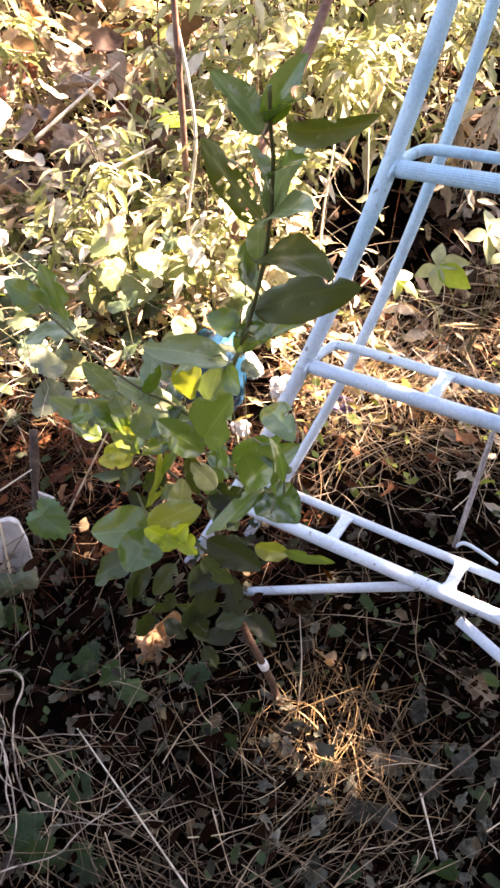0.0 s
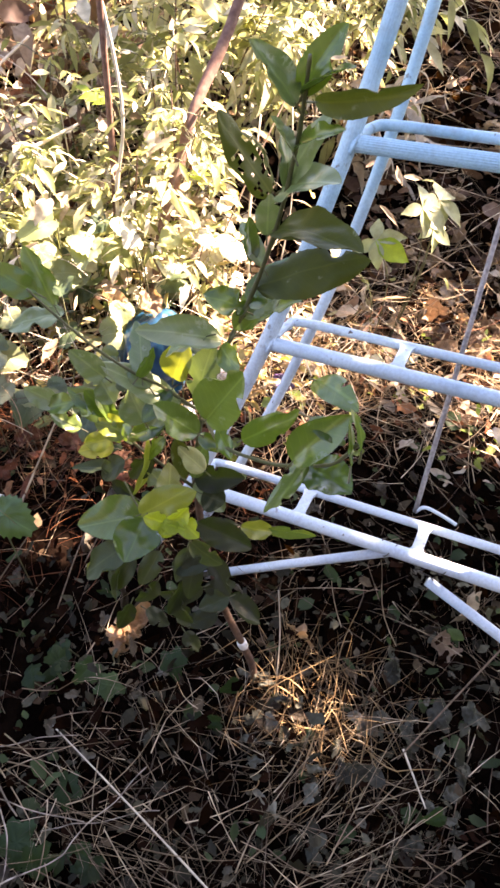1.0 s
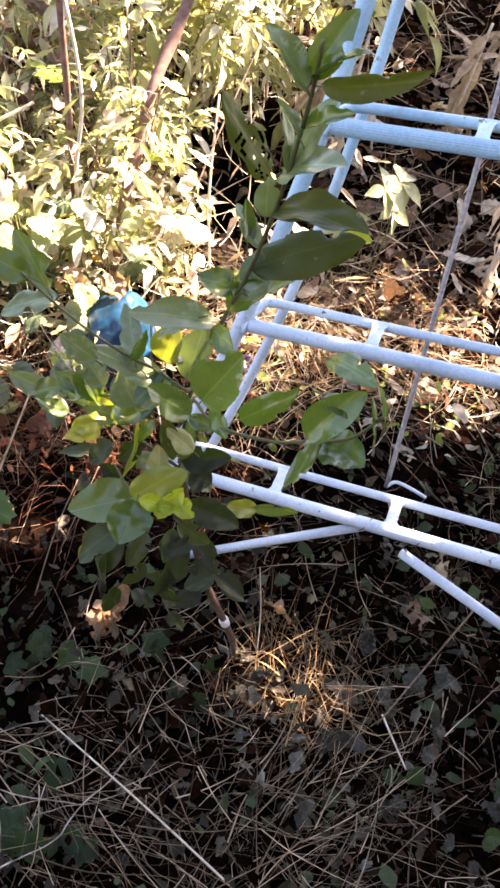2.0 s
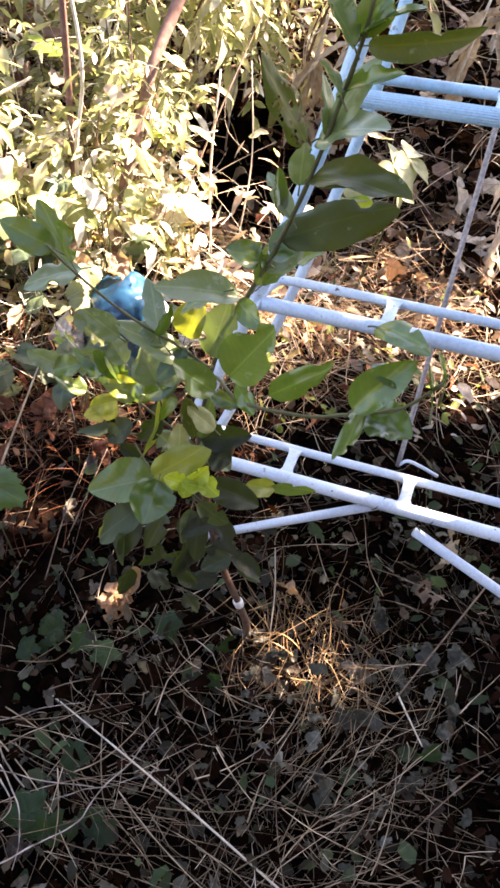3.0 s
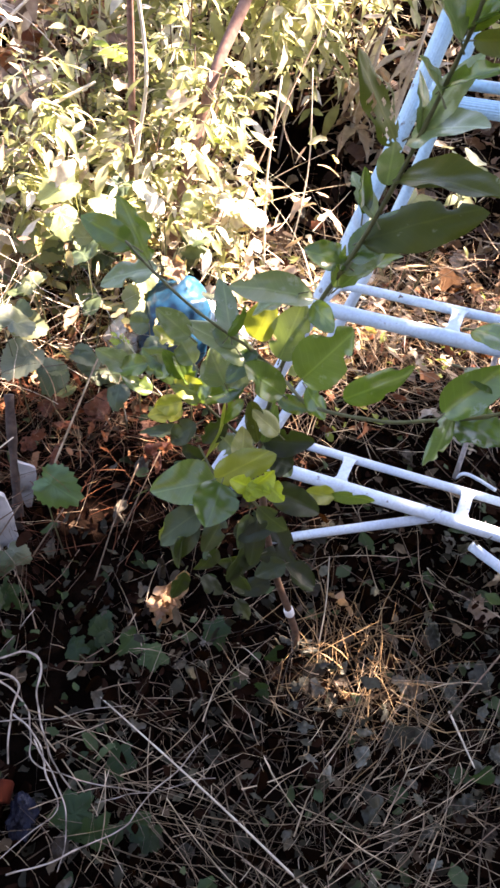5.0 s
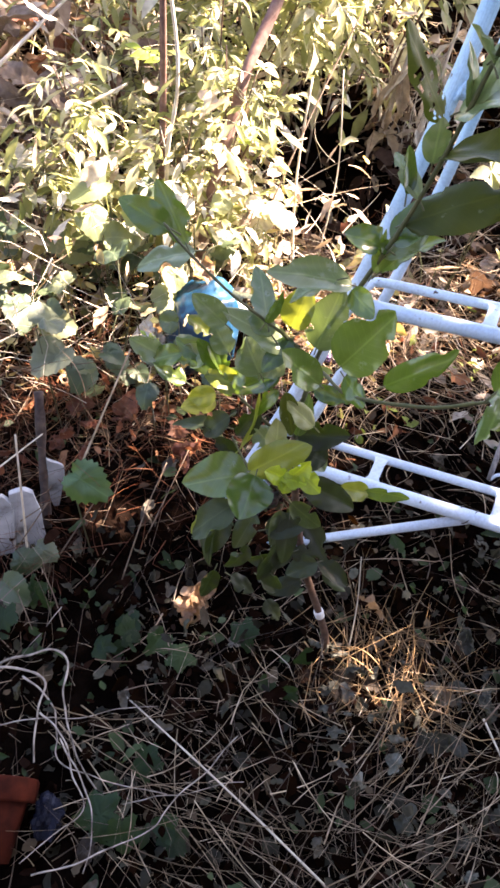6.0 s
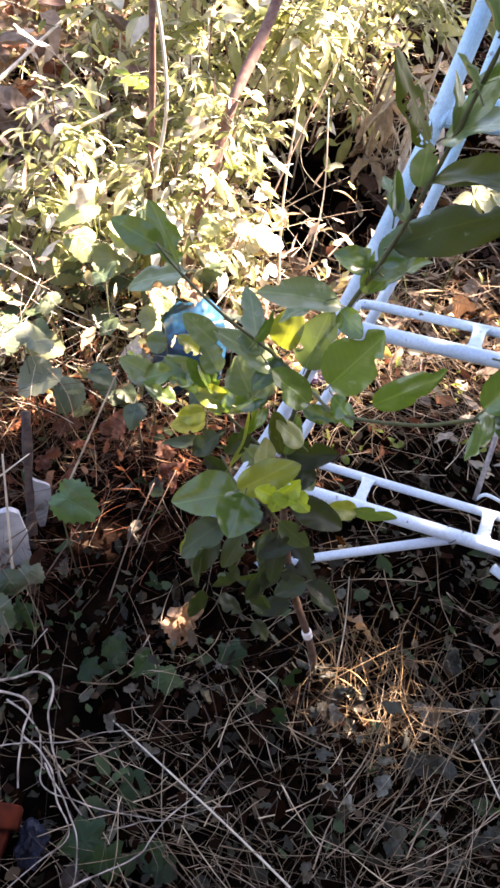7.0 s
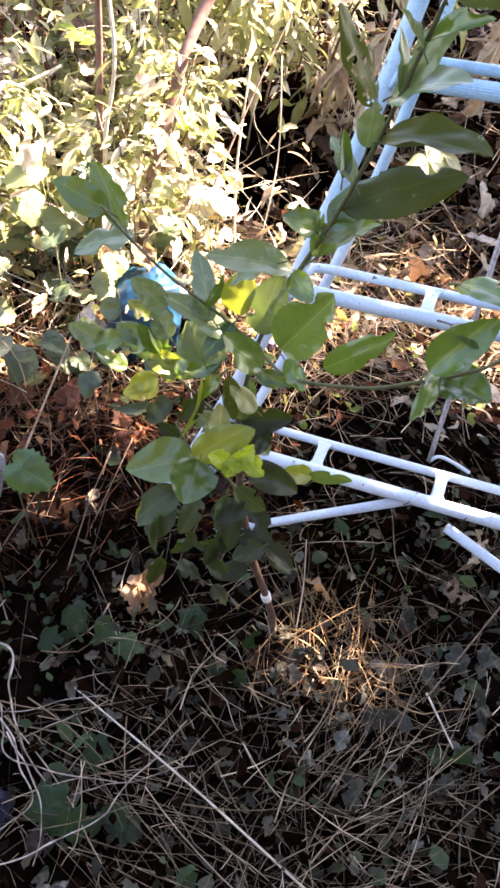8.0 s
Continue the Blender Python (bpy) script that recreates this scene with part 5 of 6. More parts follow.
build_maize(0.64, 1.95, 57, 0.40, "dead stalk with bleached leaves hanging beside a dark hollow", BLEACHED, 7)
build_maize(0.57, 2.06, 58, 0.34, "dead stalk with bleached leaves hanging beside a dark hollow", HUSK, 6)


def feather_leaf(at, heading, size, mat, label):
    """A fresh compound leaf with paired leaflets on its own thin stem."""
    x, y, z = at
    g = float(height(x, y))
    ob = thing("seedling", (x, y, g), label, "seedling")
    top = Vector((0, 0, z - g))
    d = Vector((math.cos(heading), math.sin(heading), 0.15))
    side = Vector((-d.y, d.x, 0))
    part("stem", Mesh().add(*stem_tube([(0.02, 0.03, -0.02), (0.015, 0.02, 0.5 * (z - g)), top, top + d * size * 1.5], 0.0018, 0.0008)), STEM, ob)
    for k in range(4):
        c = top + d * size * (0.35 + 0.38 * k)
        for sg in (-1, 1) if k < 3 else (0,):
            ax = d * (0.7 if sg else 1.0) + side * sg
            v, f = leaf_batch([c], [ax], [(0.05, -0.5, 0.85)], size, size * 0.36, 0.25, 0.4, 8, "lance")
            part("leaflet", Mesh().add(v, f), mat, ob)


feather_leaf((-0.125, 1.52, 0.465), 2.6, 0.042, LUSH, "fresh bright green seedling with feathered leaflets on the bank")
feather_leaf((0.02, 1.50, 0.30), 0.6, 0.030, LUSH, "small fresh green seedling between dry stems")
feather_leaf((-0.19, 0.97, 0.20), 2.2, 0.022, LUSH, "small yellow-green seedling beside the blue sack")


# ---- loose things ----
def lathe(profile, sides=40):
    v, f = [], []
    for r, z in profile:
        v += [(r * math.cos(a), r * math.sin(a), z) for a in np.linspace(0, 2 * math.pi, sides, endpoint=False)]
    for i in range(len(profile) - 1):
        for k in range(sides):
            a, b = i * sides + k, i * sides + (k + 1) % sides
            f.append((a, b, b + sides, a + sides))
    return v, f


def build_sack():
    """A slumped plastic sack: broad smooth panels between sharp creases, and a twisted neck."""
    ob = thing("plastic_sack", (-0.083, 1.165, -0.03), "slumped shiny blue plastic sack among sunlit weeds", "plastic sack")
    bm = bmesh.new()
    bmesh.ops.create_icosphere(bm, subdivisions=5, radius=1.0)
    for v in bm.verts:
        c = v.co.copy()
        c = Vector([math.copysign(abs(q) ** 0.78, q) for q in c])
        crease = 0.16 * abs(noise.noise(c * 1.3 + Vector((3, 1, 8)))) + 0.10 * abs(noise.noise(c * 2.9 + Vector((7, 2, 1)))) + 0.045 * abs(noise.noise(c * 7.5 + Vector((1, 9, 4))))
        c *= 1.08 - crease
        c.z += 0.16 * c.x - 0.10 * c.y
        v.co = Vector((0.076 * c.x, 0.085 * c.y, max(0.002, 0.096 + 0.108 * c.z)))
    data = bpy.data.meshes.new("body")
    bm.to_mesh(data)
    bm.free()
    data.polygons.foreach_set("use_smooth", [True] * len(data.polygons))
    data.materials.append(BLUE)
    body = new("body", data)
    body.parent = ob
    neck = smooth_line([(0.048, 0.02, 0.140), (0.070, 0.01, 0.150), (0.084, -0.005, 0.132), (0.096, -0.012, 0.104)], 18)
    part("neck", Mesh().add(*tube(neck, [0.024, 0.019, 0.014, 0.011, 0.010, 0.010, 0.012, 0.014, 0.016, 0.017, 0.018, 0.019, 0.019, 0.020, 0.021, 0.022, 0.021, 0.020], 22, True, 0.28)), FILM, ob, "white gathered neck of the sack")


build_sack()


def crumpled(name, at, size, mat, seed, label, category, flat=0.6):
    rng = np.random.default_rng(seed)
    bm = bmesh.new()
    bmesh.ops.create_icosphere(bm, subdivisions=4, radius=1.0)
    off = Vector(rng.uniform(0, 50, 3))
    for v in bm.verts:
        c = v.co.copy()
        n = 0.45 * noise.noise(c * 1.7 + off) + 0.30 * abs(noise.noise(c * 4.1 + off)) + 0.12 * abs(noise.noise(c * 9.0 + off))
        v.co = c * (0.8 + n)
        v.co.z *= flat
        v.co = Vector((v.co.x * size[0], v.co.y * size[1], v.co.z * size[2]))
    data = bpy.data.meshes.new(name)
    bm.to_mesh(data)
    bm.free()
    data.materials.append(mat)
    ob = new(name, data)
    ob.location = at
    return tagged(ob, label, category)


crumpled("plastic_bag", (-0.195, 1.17, 0.035), (0.036, 0.034, 0.07), FILM, 2, "crumpled white plastic bag beside the blue sack", "plastic bag", 0.8)
crumpled("plastic_bag", (0.075, 1.16, 0.02), (0.032, 0.032, 0.04), FILM, 4, "crumpled white plastic bag lying in sunlit litter", "plastic bag", 0.8)
crumpled("plastic_wrapper", (-0.020, 1.035, 0.030), (0.022, 0.016, 0.034), FILM, 12, "crinkled clear plastic scrap below the blue sack", "wrapper")
crumpled("plastic_wrapper", (-0.394, 0.250, 0.020), (0.020, 0.030, 0.030), DARKFILM, 15, "crumpled dark blue wrapper beside the flower pot", "wrapper")
crumpled("plastic_wrapper", (0.205, 1.12, 0.012), (0.030, 0.026, 0.03), PURPLE, 6, "crumpled dark purple plastic wrapper in the litter", "wrapper")


def build_pot():
    ob = thing("flower_pot", (0, 0, 0), "old terracotta flower pot leaning back half buried under dry stems", "flower pot")
    ob.matrix_basis = pose(-0.482, 0.208, 0.012, -82, 0, -10) @ Matrix.Scale(0.9, 4)
    part("body", Mesh().add(*lathe([(0.0, 0.0), (0.042, 0.0), (0.058, 0.105), (0.052, 0.105), (0.038, 0.008), (0.0, 0.008)], 36)), TERRACOTTA, ob)
    part("rim", Mesh().add(*lathe([(0.056, 0.082), (0.064, 0.080), (0.066, 0.084), (0.067, 0.110), (0.064, 0.114), (0.054, 0.114), (0.052, 0.105), (0.056, 0.082)], 36)), TERRACOTTA, ob)
    part("soil", Mesh().add(*lathe([(0.0, 0.088), (0.03, 0.090), (0.052, 0.086)], 24)), SOIL, ob, "dark dry potting soil")


build_pot()


def build_chunk(at, outline, thick, turn, label):
    """A broken slab with a jagged outline, standing on edge."""
    bm = bmesh.new()
    rng = random.Random(len(outline))
    ring = []
    for k, a in enumerate(outline):
        b = outline[(k + 1) % len(outline)]
        for u in (0.0, 0.34, 0.67):
            jag = 0.0 if u == 0 else 0.0022
            ring.append((a[0] + (b[0] - a[0]) * u + rng.uniform(-jag, jag), a[1] + (b[1] - a[1]) * u + rng.uniform(-jag, jag)))
    n = len(ring)
    front = [bm.verts.new((x, -thick * rng.uniform(0.8, 1.2), z)) for x, z in ring]
    back = [bm.verts.new((x * 0.97, thick, z)) for x, z in ring]
    bm.faces.new(front)
    bm.faces.new(back[::-1])
    for k in range(n):
        bm.faces.new((front[(k + 1) % n], front[k], back[k], back[(k + 1) % n]))
    bmesh.ops.bevel(bm, geom=list(bm.edges), offset=0.0011, segments=1, affect="EDGES")
    data = bpy.data.meshes.new("plaster_chunk")
    bm.to_mesh(data)
    bm.free()
    data.materials.append(CERAMIC)
    ob = new("plaster_chunk", data)
    ob.matrix_basis = pose(*at, *turn)
    return tagged(ob, label, "rubble", "broken plaster")


build_chunk((-0.437, 0.684, -0.012), [(-0.018, -0.006), (0.012, -0.008), (0.034, 0.008), (0.033, 0.095), (0.026, 0.140), (0.012, 0.150), (-0.012, 0.146), (-0.016, 0.080)], 0.006, (-15, 0, 6), "broken slab of grey-white plaster leaning in the litter")
build_chunk((-0.440, 0.672, -0.012), [(-0.075, 0.0), (-0.020, -0.004), (-0.012, 0.060), (-0.008, 0.128), (-0.022, 0.150), (-0.050, 0.138), (-0.080, 0.085)], 0.005, (-17, 0, 2), "broken corner of white plaster leaning in the litter")
build_chunk((-0.395, 0.777, -0.020), [(0.0, 0.0), (0.016, 0.075), (0.020, 0.115), (-0.008, 0.138), (-0.014, 0.070)], 0.0035, (-8, 4, 10), "small white plaster shard standing in the litter")

build_stick((-0.437, 0.640, -0.010), (-0.412, 0.700, 0.300), 0.0022, STALK, "bleached stalk leaning on the broken plaster")
build_stick((-0.475, 0.740, 0.159), (-0.394, 0.800, 0.178), 0.0016, STALK, "bleached stalk leaning behind the broken plaster")
build_stick((-0.385, 0.672, 0.162), (-0.451, 0.650, 0.059), 0.0013, TWIG, "thin twig crossing the broken plaster")
build_stick((-0.433, 0.668, 0.121), (-0.385, 0.672, 0.160), 0.0012, TWIG, "thin twig crossing the broken plaster")
build_stick((-0.378, 0.640, 0.055), (-0.308, 0.700, 0.130), 0.0013, TWIG, "thin twig standing in the dark litter")


def build_stake():
    base = Vector((-0.409, 0.716, -0.03))
    ob = thing("wooden_stake", base, "short weathered wooden stake standing in dry litter", "stake")
    rng = np.random.default_rng(9)
    pts = smooth_line([(0, 0, 0), (0.003, 0.058, 0.10), (0.010, 0.155, 0.235)], 18)
    m = Mesh().add(*tube(pts, 0.0080 * rng.uniform(0.82, 1.18, 18), 9))
    part("post", m, STAKEWOOD, ob)


build_stake()


def ground_leaf(x, y, z, yaw, size, tilt, mat, label, seed, lobes=(3, 0.22, 0.06)):
    """A broad leaf on a stalk near the ground."""
    rng = np.random.default_rng(seed)
    base = Vector((x, y, float(height(x, y))))
    ob = thing("ground_leaf", base, label, "leaf", "leaves near the ground")
    a = radians(yaw)
    top = Vector((0, 0, z))
    ax = Vector((math.cos(a), math.sin(a), -0.25))
    v, f = lobed_leaf(size, rng, *lobes, cup=rng.uniform(0.1, 0.7), crumple=rng.uniform(0.06, 0.15), fold=rng.uniform(0, 0.5))
    blade = part("blade", Mesh().add(v, f), mat, ob)
    nrm = Vector((-0.1 + rng.normal(0, 0.2), -0.5, 0.8))
    ax.normalize()
    nrm = (nrm - ax * nrm.dot(ax)).normalized()
    blade.matrix_local = Matrix.Translation(top) @ Matrix((ax.cross(nrm), ax, nrm)).transposed().to_4x4() @ pose(0, 0, 0, 0, tilt, 0)
    part("stalk", Mesh().add(*tube([(0.01, 0.01, -0.01), (0.004, 0.004, z * 0.5), tuple(top)], 0.0012, 5)), STEM, ob)


leaf_rng = random.Random(77)
ground_leaf(-0.340, 0.655, 0.27, -38, 0.068, 0, VINELEAF, "toothed green vine leaf standing over dark litter", 1, (1, 0.25, 0.15))
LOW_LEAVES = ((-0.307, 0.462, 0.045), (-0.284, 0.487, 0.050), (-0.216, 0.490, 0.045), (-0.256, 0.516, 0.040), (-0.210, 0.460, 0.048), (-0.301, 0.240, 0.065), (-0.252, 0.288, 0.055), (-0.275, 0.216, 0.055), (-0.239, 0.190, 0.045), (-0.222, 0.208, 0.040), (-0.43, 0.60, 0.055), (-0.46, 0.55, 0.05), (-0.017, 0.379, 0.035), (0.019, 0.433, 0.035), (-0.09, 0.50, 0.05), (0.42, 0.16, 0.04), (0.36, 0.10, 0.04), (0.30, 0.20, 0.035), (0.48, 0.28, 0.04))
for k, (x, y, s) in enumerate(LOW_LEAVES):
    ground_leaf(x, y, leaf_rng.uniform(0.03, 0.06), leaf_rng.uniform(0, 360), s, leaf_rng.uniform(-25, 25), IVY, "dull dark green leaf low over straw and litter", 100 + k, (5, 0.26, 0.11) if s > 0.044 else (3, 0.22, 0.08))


def dead_leaf(x, y, size, yaw, seed, mat, label, lift=0.02, crush=0.22):
    rng = np.random.default_rng(seed)
    v, f = lobed_leaf(size, rng, rng.choice((2, 3, 5)), rng.uniform(0.1, 0.35), 0.06, rng.uniform(-0.4, 0.7), crush * rng.uniform(0.8, 1.5), rng.uniform(1.2, 4.2), 0.2, 40, 6)
    ob = link("dead_leaf", Mesh().add(v, f), mat)
    ob.matrix_basis = pose(x, y, float(height(x, y)) + lift, rng.normal(18, 22), rng.normal(0, 28), yaw)
    tagged(ob, label, "dead leaf", "dead leaves")


dead_leaf(-0.170, 0.545, 0.075, -40, 1, GOLDLEAF, "large crumpled golden dead leaf catching the sun", 0.02, 0.30)
dead_leaf(-0.150, 0.530, 0.055, 150, 8, GOLDLEAF, "crumpled golden dead leaf catching the sun", 0.03, 0.3)
dead_leaf(-0.190, 0.550, 0.050, 220, 9, GOLDLEAF, "crumpled golden dead leaf catching the sun", 0.025, 0.3)
dead_leaf(-0.140, 0.555, 0.048, 60, 2, GOLDLEAF, "crumpled golden dead leaf catching the sun", 0.02, 0.3)
dead_leaf(0.155, 0.50, 0.055, 70, 5, GOLDLEAF, "curled tan dead leaf under the ladder")
dead_leaf(0.44, 0.52, 0.085, -50, 3, DRYTAN, "long pale dead leaf lying under the ladder brace", 0.03)
dead_leaf(0.378, 0.457, 0.065, -60, 4, DRYTAN, "curled pale dead leaf on dark soil", 0.03)
for k, (x, y) in enumerate(((0.282, 0.408), (0.298, 0.351), (0.16, 0.322), (0.217, 0.254), (0.21, 0.336), (0.283, 0.30), (0.159, 0.29), (0.194, 0.138), (0.24, 0.16), (0.34, 0.33), (0.40, 0.36), (0.36, 0.27))):
    dead_leaf(x, y, leaf_rng.uniform(0.035, 0.052), leaf_rng.uniform(0, 360), 200 + k, PALEDEAD, "withered grey-green leaf curled over dark soil", 0.03, 0.36)
for k in range(60):
    x, y = leaf_rng.uniform(0.0, 0.62), leaf_rng.uniform(-0.06, 0.50)
    dead_leaf(x, y, leaf_rng.uniform(0.016, 0.036), leaf_rng.uniform(0, 360), 300 + k, PALEDEAD, "withered grey-green leaf curled over dark soil", 0.03, 0.3)
for k, (x, y) in enumerate(((0.92, 1.556), (0.797, 1.401), (0.904, 1.646), (0.68, 1.466), (0.72, 1.34), (0.62, 1.36), (0.86, 1.48), (0.58, 1.55), (0.75, 1.60), (1.0, 1.52), (0.66, 1.62), (0.70, 1.20), (0.55, 1.42), (0.63, 1.50), (0.78, 1.52), (0.83, 1.68), (0.71, 1.72), (0.60, 1.28), (0.80, 1.26), (0.98, 1.66), (1.05, 1.8), (0.90, 1.86), (0.76, 1.86), (0.52, 1.30), (0.66, 1.40), (0.88, 1.28))):
    dead_leaf(x, y, leaf_rng.uniform(0.05, 0.08), leaf_rng.uniform(0, 360), 230 + k, DRYTAN, "curled tan dead leaf on bare soil behind the ladder", 0.03, 0.34)
for k in range(110):
    dead_leaf(leaf_rng.uniform(-0.45, 0.75), leaf_rng.uniform(0.0, 0.95), leaf_rng.uniform(0.020, 0.042), leaf_rng.uniform(0, 360), 10 + k, GREYLEAF, "crumpled grey-brown dead leaf on dark soil")


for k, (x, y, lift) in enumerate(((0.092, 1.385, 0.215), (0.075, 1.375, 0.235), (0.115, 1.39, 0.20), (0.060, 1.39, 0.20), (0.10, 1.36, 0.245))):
    ground_leaf(x, y, lift, (200, 330, 20, 140, 280)[k], (0.075, 0.06, 0.055, 0.05, 0.05)[k], 0, GLARELEAF, "broad weed leaf whitened for sun glare", 420 + k, (1, 0.2, 0.05))
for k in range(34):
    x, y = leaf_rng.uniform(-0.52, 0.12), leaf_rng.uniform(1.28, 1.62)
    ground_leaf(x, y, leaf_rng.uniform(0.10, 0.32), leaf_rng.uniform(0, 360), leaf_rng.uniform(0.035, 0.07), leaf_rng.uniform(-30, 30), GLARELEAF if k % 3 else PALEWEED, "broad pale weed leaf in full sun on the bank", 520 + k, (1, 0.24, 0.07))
for k, (x, y, z, size) in enumerate(((-0.035, 0.965, 0.34, 0.060), (-0.125, 0.955, 0.25, 0.052), (-0.150, 1.00, 0.25, 0.048), (-0.079, 0.93, 0.225, 0.055), (-0.010, 0.955, 0.30, 0.045), (-0.18, 0.96, 0.21, 0.05), (-0.21, 0.92, 0.17, 0.05))):
    ground_leaf(x, y, z, (80, 190, 150, 230, 60, 170, 250)[k], size, (0, 15, -20, 10, 30, -10, 20)[k], WEED_LEAF, "grey-green weed leaf on a stalk before the blue sack", 480 + k, (1, 0.28, 0.08))
for k, (x, y, lift, size, yaw) in enumerate(((-0.145, 1.20, 0.16, 0.085, 40), (-0.09, 1.235, 0.19, 0.075, 200), (-0.17, 1.13, 0.10, 0.06, 120))):
    dead_leaf(x, y, size, yaw, 440 + k, DRYTAN, "broad faded dead leaf lodged against the blue sack", lift, 0.22)
for k in range(46):
    x, y = leaf_rng.uniform(-0.68, -0.24), leaf_rng.uniform(1.55, 2.10)
    dead_leaf(x, y, leaf_rng.uniform(0.075, 0.14), leaf_rng.uniform(0, 360), 560 + k, REDDEAD if k % 5 == 0 else BROWNDEAD, "large curled brown dead leaf lodged in the dry heap", leaf_rng.uniform(0.06, 0.40), 0.20)
for k in range(44):
    x, y = leaf_rng.uniform(-0.72, -0.20), leaf_rng.uniform(2.05, 2.80)
    dead_leaf(x, y, leaf_rng.uniform(0.09, 0.16), leaf_rng.uniform(0, 360), 640 + k, REDDEAD if k % 4 == 0 else BROWNDEAD, "large curled brown dead leaf lodged in the dry heap", leaf_rng.uniform(0.04, 0.30), 0.20)
for k in range(12):
    x, y = leaf_rng.uniform(-0.40, 0.02), leaf_rng.uniform(0.80, 1.02)
    dead_leaf(x, y, leaf_rng.uniform(0.035, 0.065), leaf_rng.uniform(0, 360), 450 + k, REDDEAD, "curled reddish brown dead leaf among dry stems", 0.05, 0.3)
for k, (x, z, size) in enumerate(((-0.261, 0.351, 0.085), (-0.234, 0.313, 0.075), (-0.192, 0.299, 0.080), (-0.161, 0.278, 0.065), (-0.281, 0.244, 0.070), (-0.226, 0.241, 0.080), (-0.305, 0.300, 0.075))):
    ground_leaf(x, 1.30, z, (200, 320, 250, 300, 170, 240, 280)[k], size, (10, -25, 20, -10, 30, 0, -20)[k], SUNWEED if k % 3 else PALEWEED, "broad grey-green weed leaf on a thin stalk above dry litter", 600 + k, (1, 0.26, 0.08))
for k, (x, y) in enumerate(((0.952, 1.605), (0.814, 1.47), (1.08, 1.72))):
    dead_leaf(x, y, 0.115, (30, 100, 200)[k], 620 + k, BLEACHED, "long curled bleached husk leaf on bare soil", 0.03, 0.15)
for k in range(30):
    x, y = leaf_rng.uniform(-0.55, -0.10), leaf_rng.uniform(0.95, 1.50)
    if (x + 0.06) ** 2 + (y - 1.08) ** 2 < 0.02:
        x -= 0.2
    ground_leaf(x, y, leaf_rng.uniform(0.12, 0.30), leaf_rng.uniform(0, 360), leaf_rng.uniform(0.055, 0.090), leaf_rng.uniform(-40, 40), SUNWEED if k % 2 else WEED_LEAF, "broad grey-green weed leaf on a thin stalk above dry litter", 160 + k, (1, 0.28, 0.08))
for k, (x, y, s) in enumerate(((-0.47, 0.60, 0.06), (-0.455, 0.635, 0.05), (-0.42, 0.66, 0.045))):
    ground_leaf(x, y, 0.05, leaf_rng.uniform(-90, 0), s, leaf_rng.uniform(-20, 20), WEED_LEAF, "blue-green weed leaf at the foot of broken plaster", 190 + k, (1, 0.25, 0.09))


# pale roots and dry vines arching over the litter
def vine(line, r, mat, label):
    base = Vector(line[0])
    ob = thing("dry_vine", base, label, "dry vine", "dry vines by the pot")
    pts = smooth_line(line, 44)
    off = Vector((base.x * 70, base.y * 70, r * 9000))
    pts = [Vector(p) - base + 0.0035 * noise.noise_vector(Vector(p) * 28 + off) for p in pts]
    rr = [0.74 * r * (1 - 0.45 * i / 43) * (1 + 0.35 * noise.noise(off + Vector((i * 0.5, 0, 0)))) for i in range(44)]
    part("stalk", Mesh().add(*tube(pts, rr, 8)), mat, ob)


vine([(-0.473, 0.472, 0.030), (-0.428, 0.472, 0.050), (-0.385, 0.471, 0.060), (-0.364, 0.451, 0.060), (-0.371, 0.409, 0.050), (-0.365, 0.369, 0.045), (-0.355, 0.325, 0.030), (-0.329, 0.278, 0.010)], 0.0026, VINE, "bleached vine arching over dark litter")
vine([(-0.471, 0.463, 0.040), (-0.426, 0.448, 0.055), (-0.396, 0.421, 0.060), (-0.407, 0.377, 0.060), (-0.410, 0.316, 0.050)], 0.0028, VINE, "broken grey vine bent downward")
vine([(-0.432, 0.443, 0.045), (-0.406, 0.419, 0.045), (-0.386, 0.389, 0.040), (-0.381, 0.349, 0.040), (-0.378, 0.317, 0.030), (-0.308, 0.282, 0.030), (-0.232, 0.255, 0.020)], 0.0019, VINE, "grey dry vine turning across the straw")
vine([(-0.406, 0.388, 0.040), (-0.368, 0.337, 0.050), (-0.360, 0.298, 0.050), (-0.344, 0.247, 0.050), (-0.390, 0.221, 0.040), (-0.426, 0.195, 0.030)], 0.0018, VINE, "grey dry vine bent over the pot")
vine([(-0.377, 0.348, 0.040), (-0.352, 0.297, 0.050), (-0.334, 0.245, 0.050), (-0.335, 0.200, 0.040), (-0.347, 0.173, 0.030)], 0.0018, VINE, "grey dry vine running down over the straw")
vine([(-0.469, 0.382, 0.020), (-0.403, 0.380, 0.030), (-0.346, 0.374, 0.035), (-0.288, 0.377, 0.040), (-0.235, 0.378, 0.030)], 0.0013, VINE, "thin dry vine lying across the straw")
vine([(-0.277, 0.282, 0.070), (-0.284, 0.201, 0.050), (-0.311, 0.168, 0.030)], 0.001, STRAW, "yellow grass stem broken over the litter")
vine([(-0.408, 0.179, 0.050), (-0.351, 0.184, 0.060), (-0.258, 0.201, 0.090), (-0.226, 0.225, 0.110), (-0.131, 0.288, 0.140)], 0.0017, VINE, "long grey stem with a pale broken end")
vine([(-0.364, 0.337, 0.020), (-0.231, 0.363, 0.050)], 0.001, STRAW, "thin straw stem over the litter")
vine([(-0.294, 0.253, 0.020), (-0.232, 0.251, 0.040), (-0.120, 0.257, 0.030)], 0.0012, VINE, "thin straw stem lying flat")
vine([(-0.374, 0.540, 0.060), (-0.440, 0.477, 0.030)], 0.0012, VINE, "thin dry stem leaning over the vines")


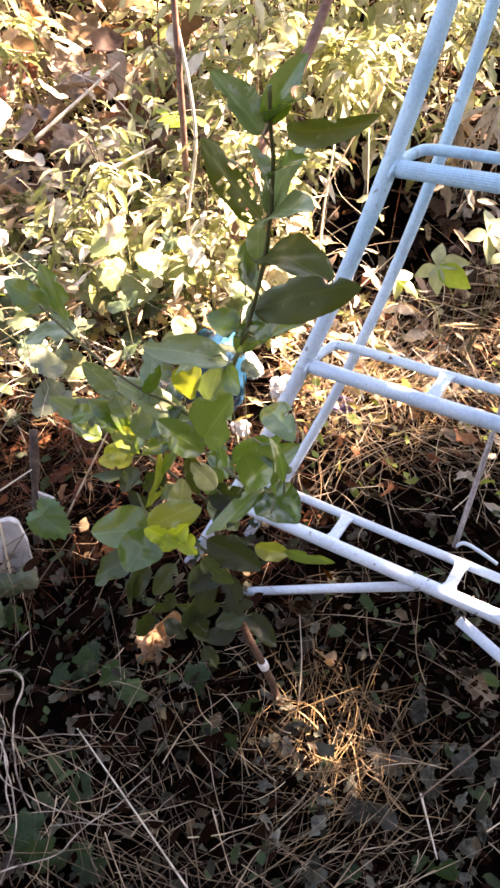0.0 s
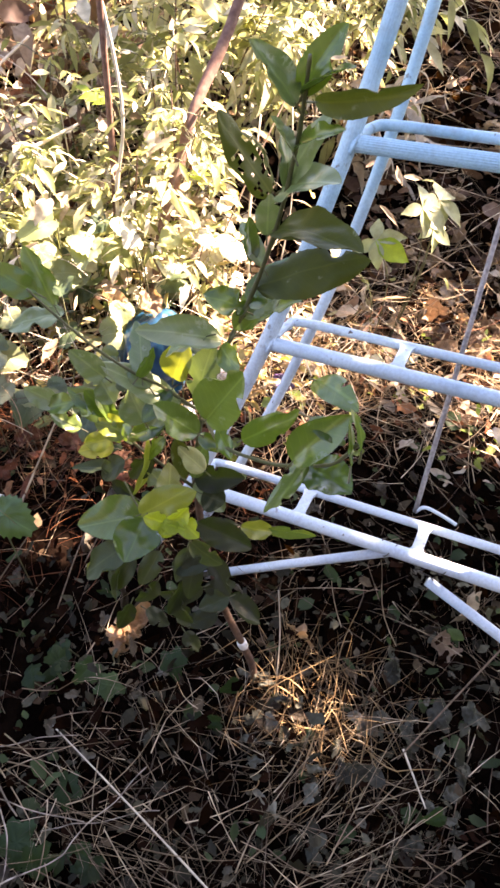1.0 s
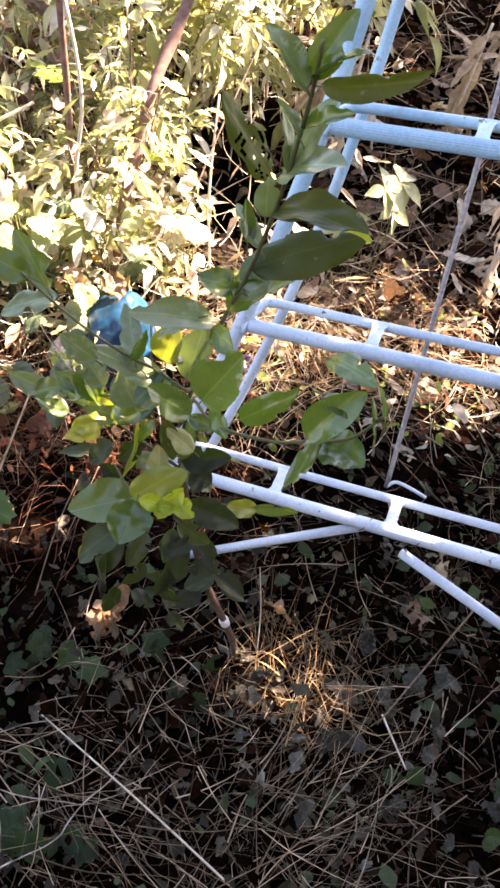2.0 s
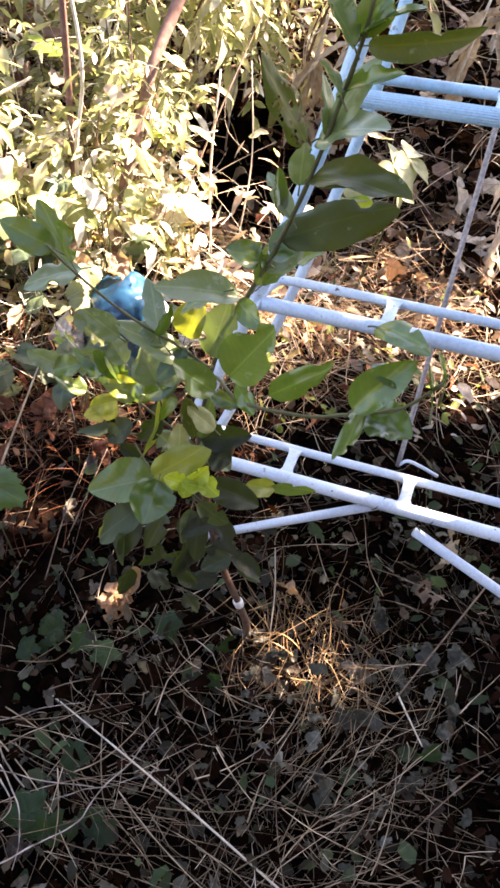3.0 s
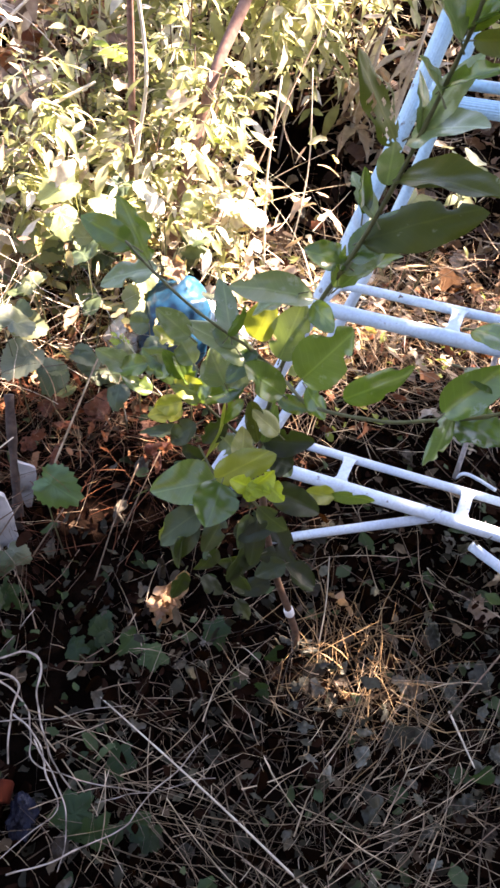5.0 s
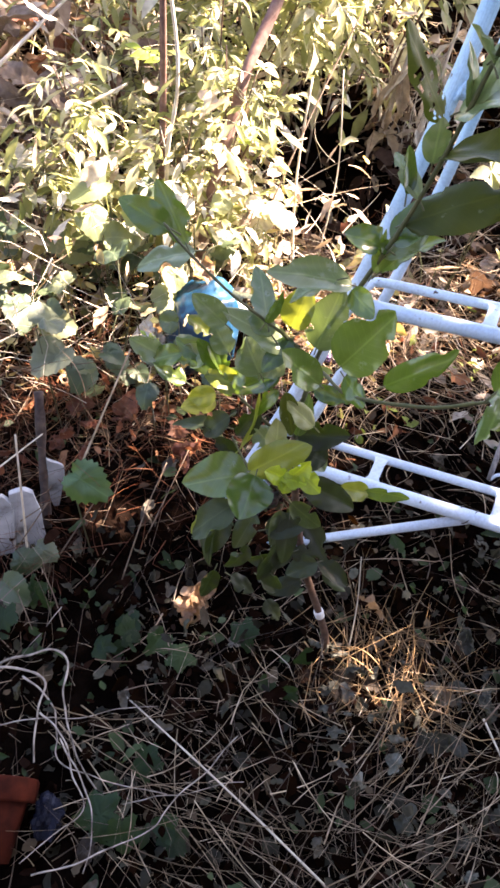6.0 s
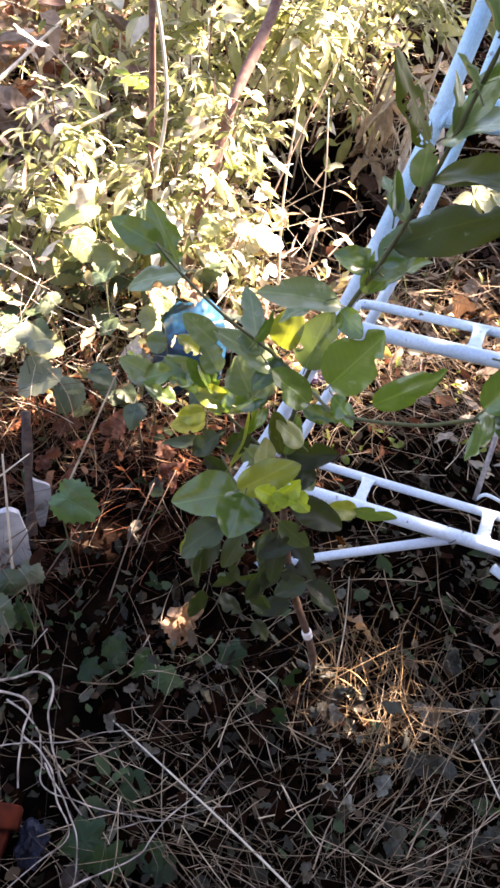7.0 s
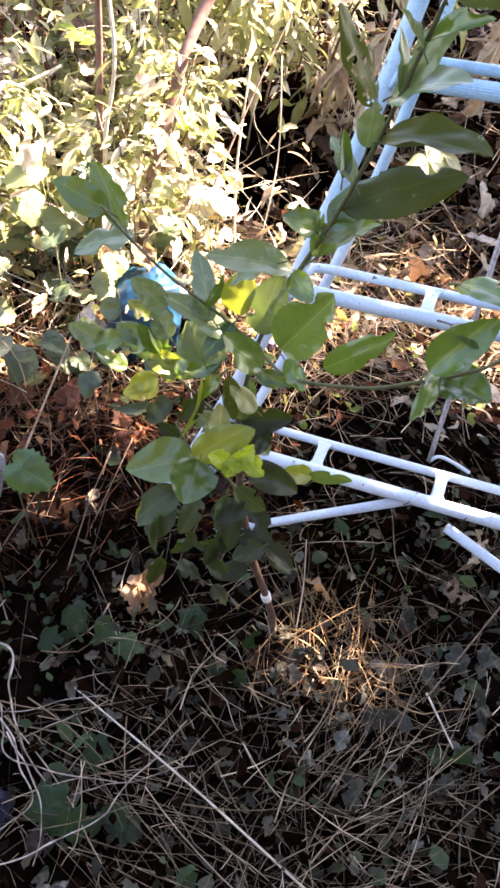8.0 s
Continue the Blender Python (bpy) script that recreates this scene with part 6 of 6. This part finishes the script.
# ---- an unseen tree, added to shade the foreground ----
def build_shade_tree():
    rng = np.random.default_rng(90)
    base = Vector((3.9, 1.3, float(height(3.9, 1.3)) - 0.02))
    ob = thing("shade_tree", base, "unseen leafy tree added to shade the ground", "tree")
    pts = smooth_line([(0, 0, 0), (-0.1, -0.05, 1.2), (-0.35, -0.1, 2.2), (-0.6, -0.2, 3.2)], 20)
    part("trunk", Mesh().add(*tube(pts, np.linspace(0.11, 0.03, 20), 12)), TRUNKBARK, ob)
    for k in range(9):
        o = pts[8 + k]
        a = rng.uniform(0, 2 * math.pi)
        e = o + np.array([math.cos(a) * 1.1, math.sin(a) * 0.9, rng.uniform(0.1, 0.6)])
        part("limb", Mesh().add(*tube([o, (o + e) / 2 + np.array([0, 0, 0.1]), e], [0.03, 0.02, 0.006], 7)), TRUNKBARK, ob)
    # crown: clumps of leaves, each set sunward of a spot to shade
    P = []
    for k in range(444):
        g = np.array([rng.uniform(-1.5, 1.6), rng.uniform(-1.6, CROWN_EDGE), 0.0])
        if k > 270:
            g = np.array([rng.uniform(0.78, 2.3), rng.uniform(0.7, 3.0), 0.0])
        if k > 388:
            g = np.array([rng.uniform(0.30, 0.60), rng.uniform(1.55, 2.02), 0.0])
        if k > 409:
            g = np.array([rng.uniform(-0.85, -0.58), rng.uniform(1.56, 1.88), 0.0])
        if k > 415:
            g = np.array([rng.uniform(0.32, 0.75), rng.uniform(0.74, 0.84), 0.0])
        if k > 424:
            g = np.array([rng.uniform(0.62, 0.98), rng.uniform(1.46, 1.66), 0.0])
        if k > 440:
            g = np.array([rng.uniform(-0.48, -0.12), rng.uniform(0.70, 0.76), 0.0])
        h = rng.uniform(2.2, 3.1)
        c = g + np.array(SUN_TO) / SUN_TO.z * h
        n = rng.integers(60, 110)
        P.append(c + rng.normal(0, 0.13, (n, 3)))
    P = np.concatenate(P)
    low = P[:, :2] - P[:, 2:] * np.array(SUN_TO)[:2] / SUN_TO.z
    for x, y, r in GAPS:
        far = np.hypot(low[:, 0] - x, low[:, 1] - y) > r + 0.03
        P, low = P[far], low[far]
    P = P - np.array(base)
    n = len(P)
    A = rng.normal(0, 1, (n, 3))
    N = rng.normal(0, 0.6, (n, 3)) + np.array((0, 0, 1.0))
    v, f = leaf_batch(P, A, N, rng.uniform(0.06, 0.10, n), rng.uniform(0.04, 0.065, n), 0.2, 0.4, 2)
    tagged(part("crown", Mesh().add(v, f), TREELEAF, ob), kind="stuff")


CROWN_EDGE = 0.75
# gaps in the crown, as spots of sun on the ground: x, y, radius
GAPS = [(0.075, 0.405, 0.068), (0.120, 0.360, 0.055), (0.70, 1.02, 0.12), (0.62, 0.92, 0.07), (0.86, 1.12, 0.12), (0.93, 1.30, 0.10), (0.66, 1.36, 0.10), (-0.18, 0.54, 0.030), (-0.668, 0.300, 0.052)]
gap_rng = random.Random(12)
# small dapples near the edge of the shade
GAPS += [(gap_rng.uniform(-0.42, 0.0), gap_rng.uniform(0.69, 0.78), gap_rng.uniform(0.002, 0.014)) for _ in range(14)]
build_shade_tree()
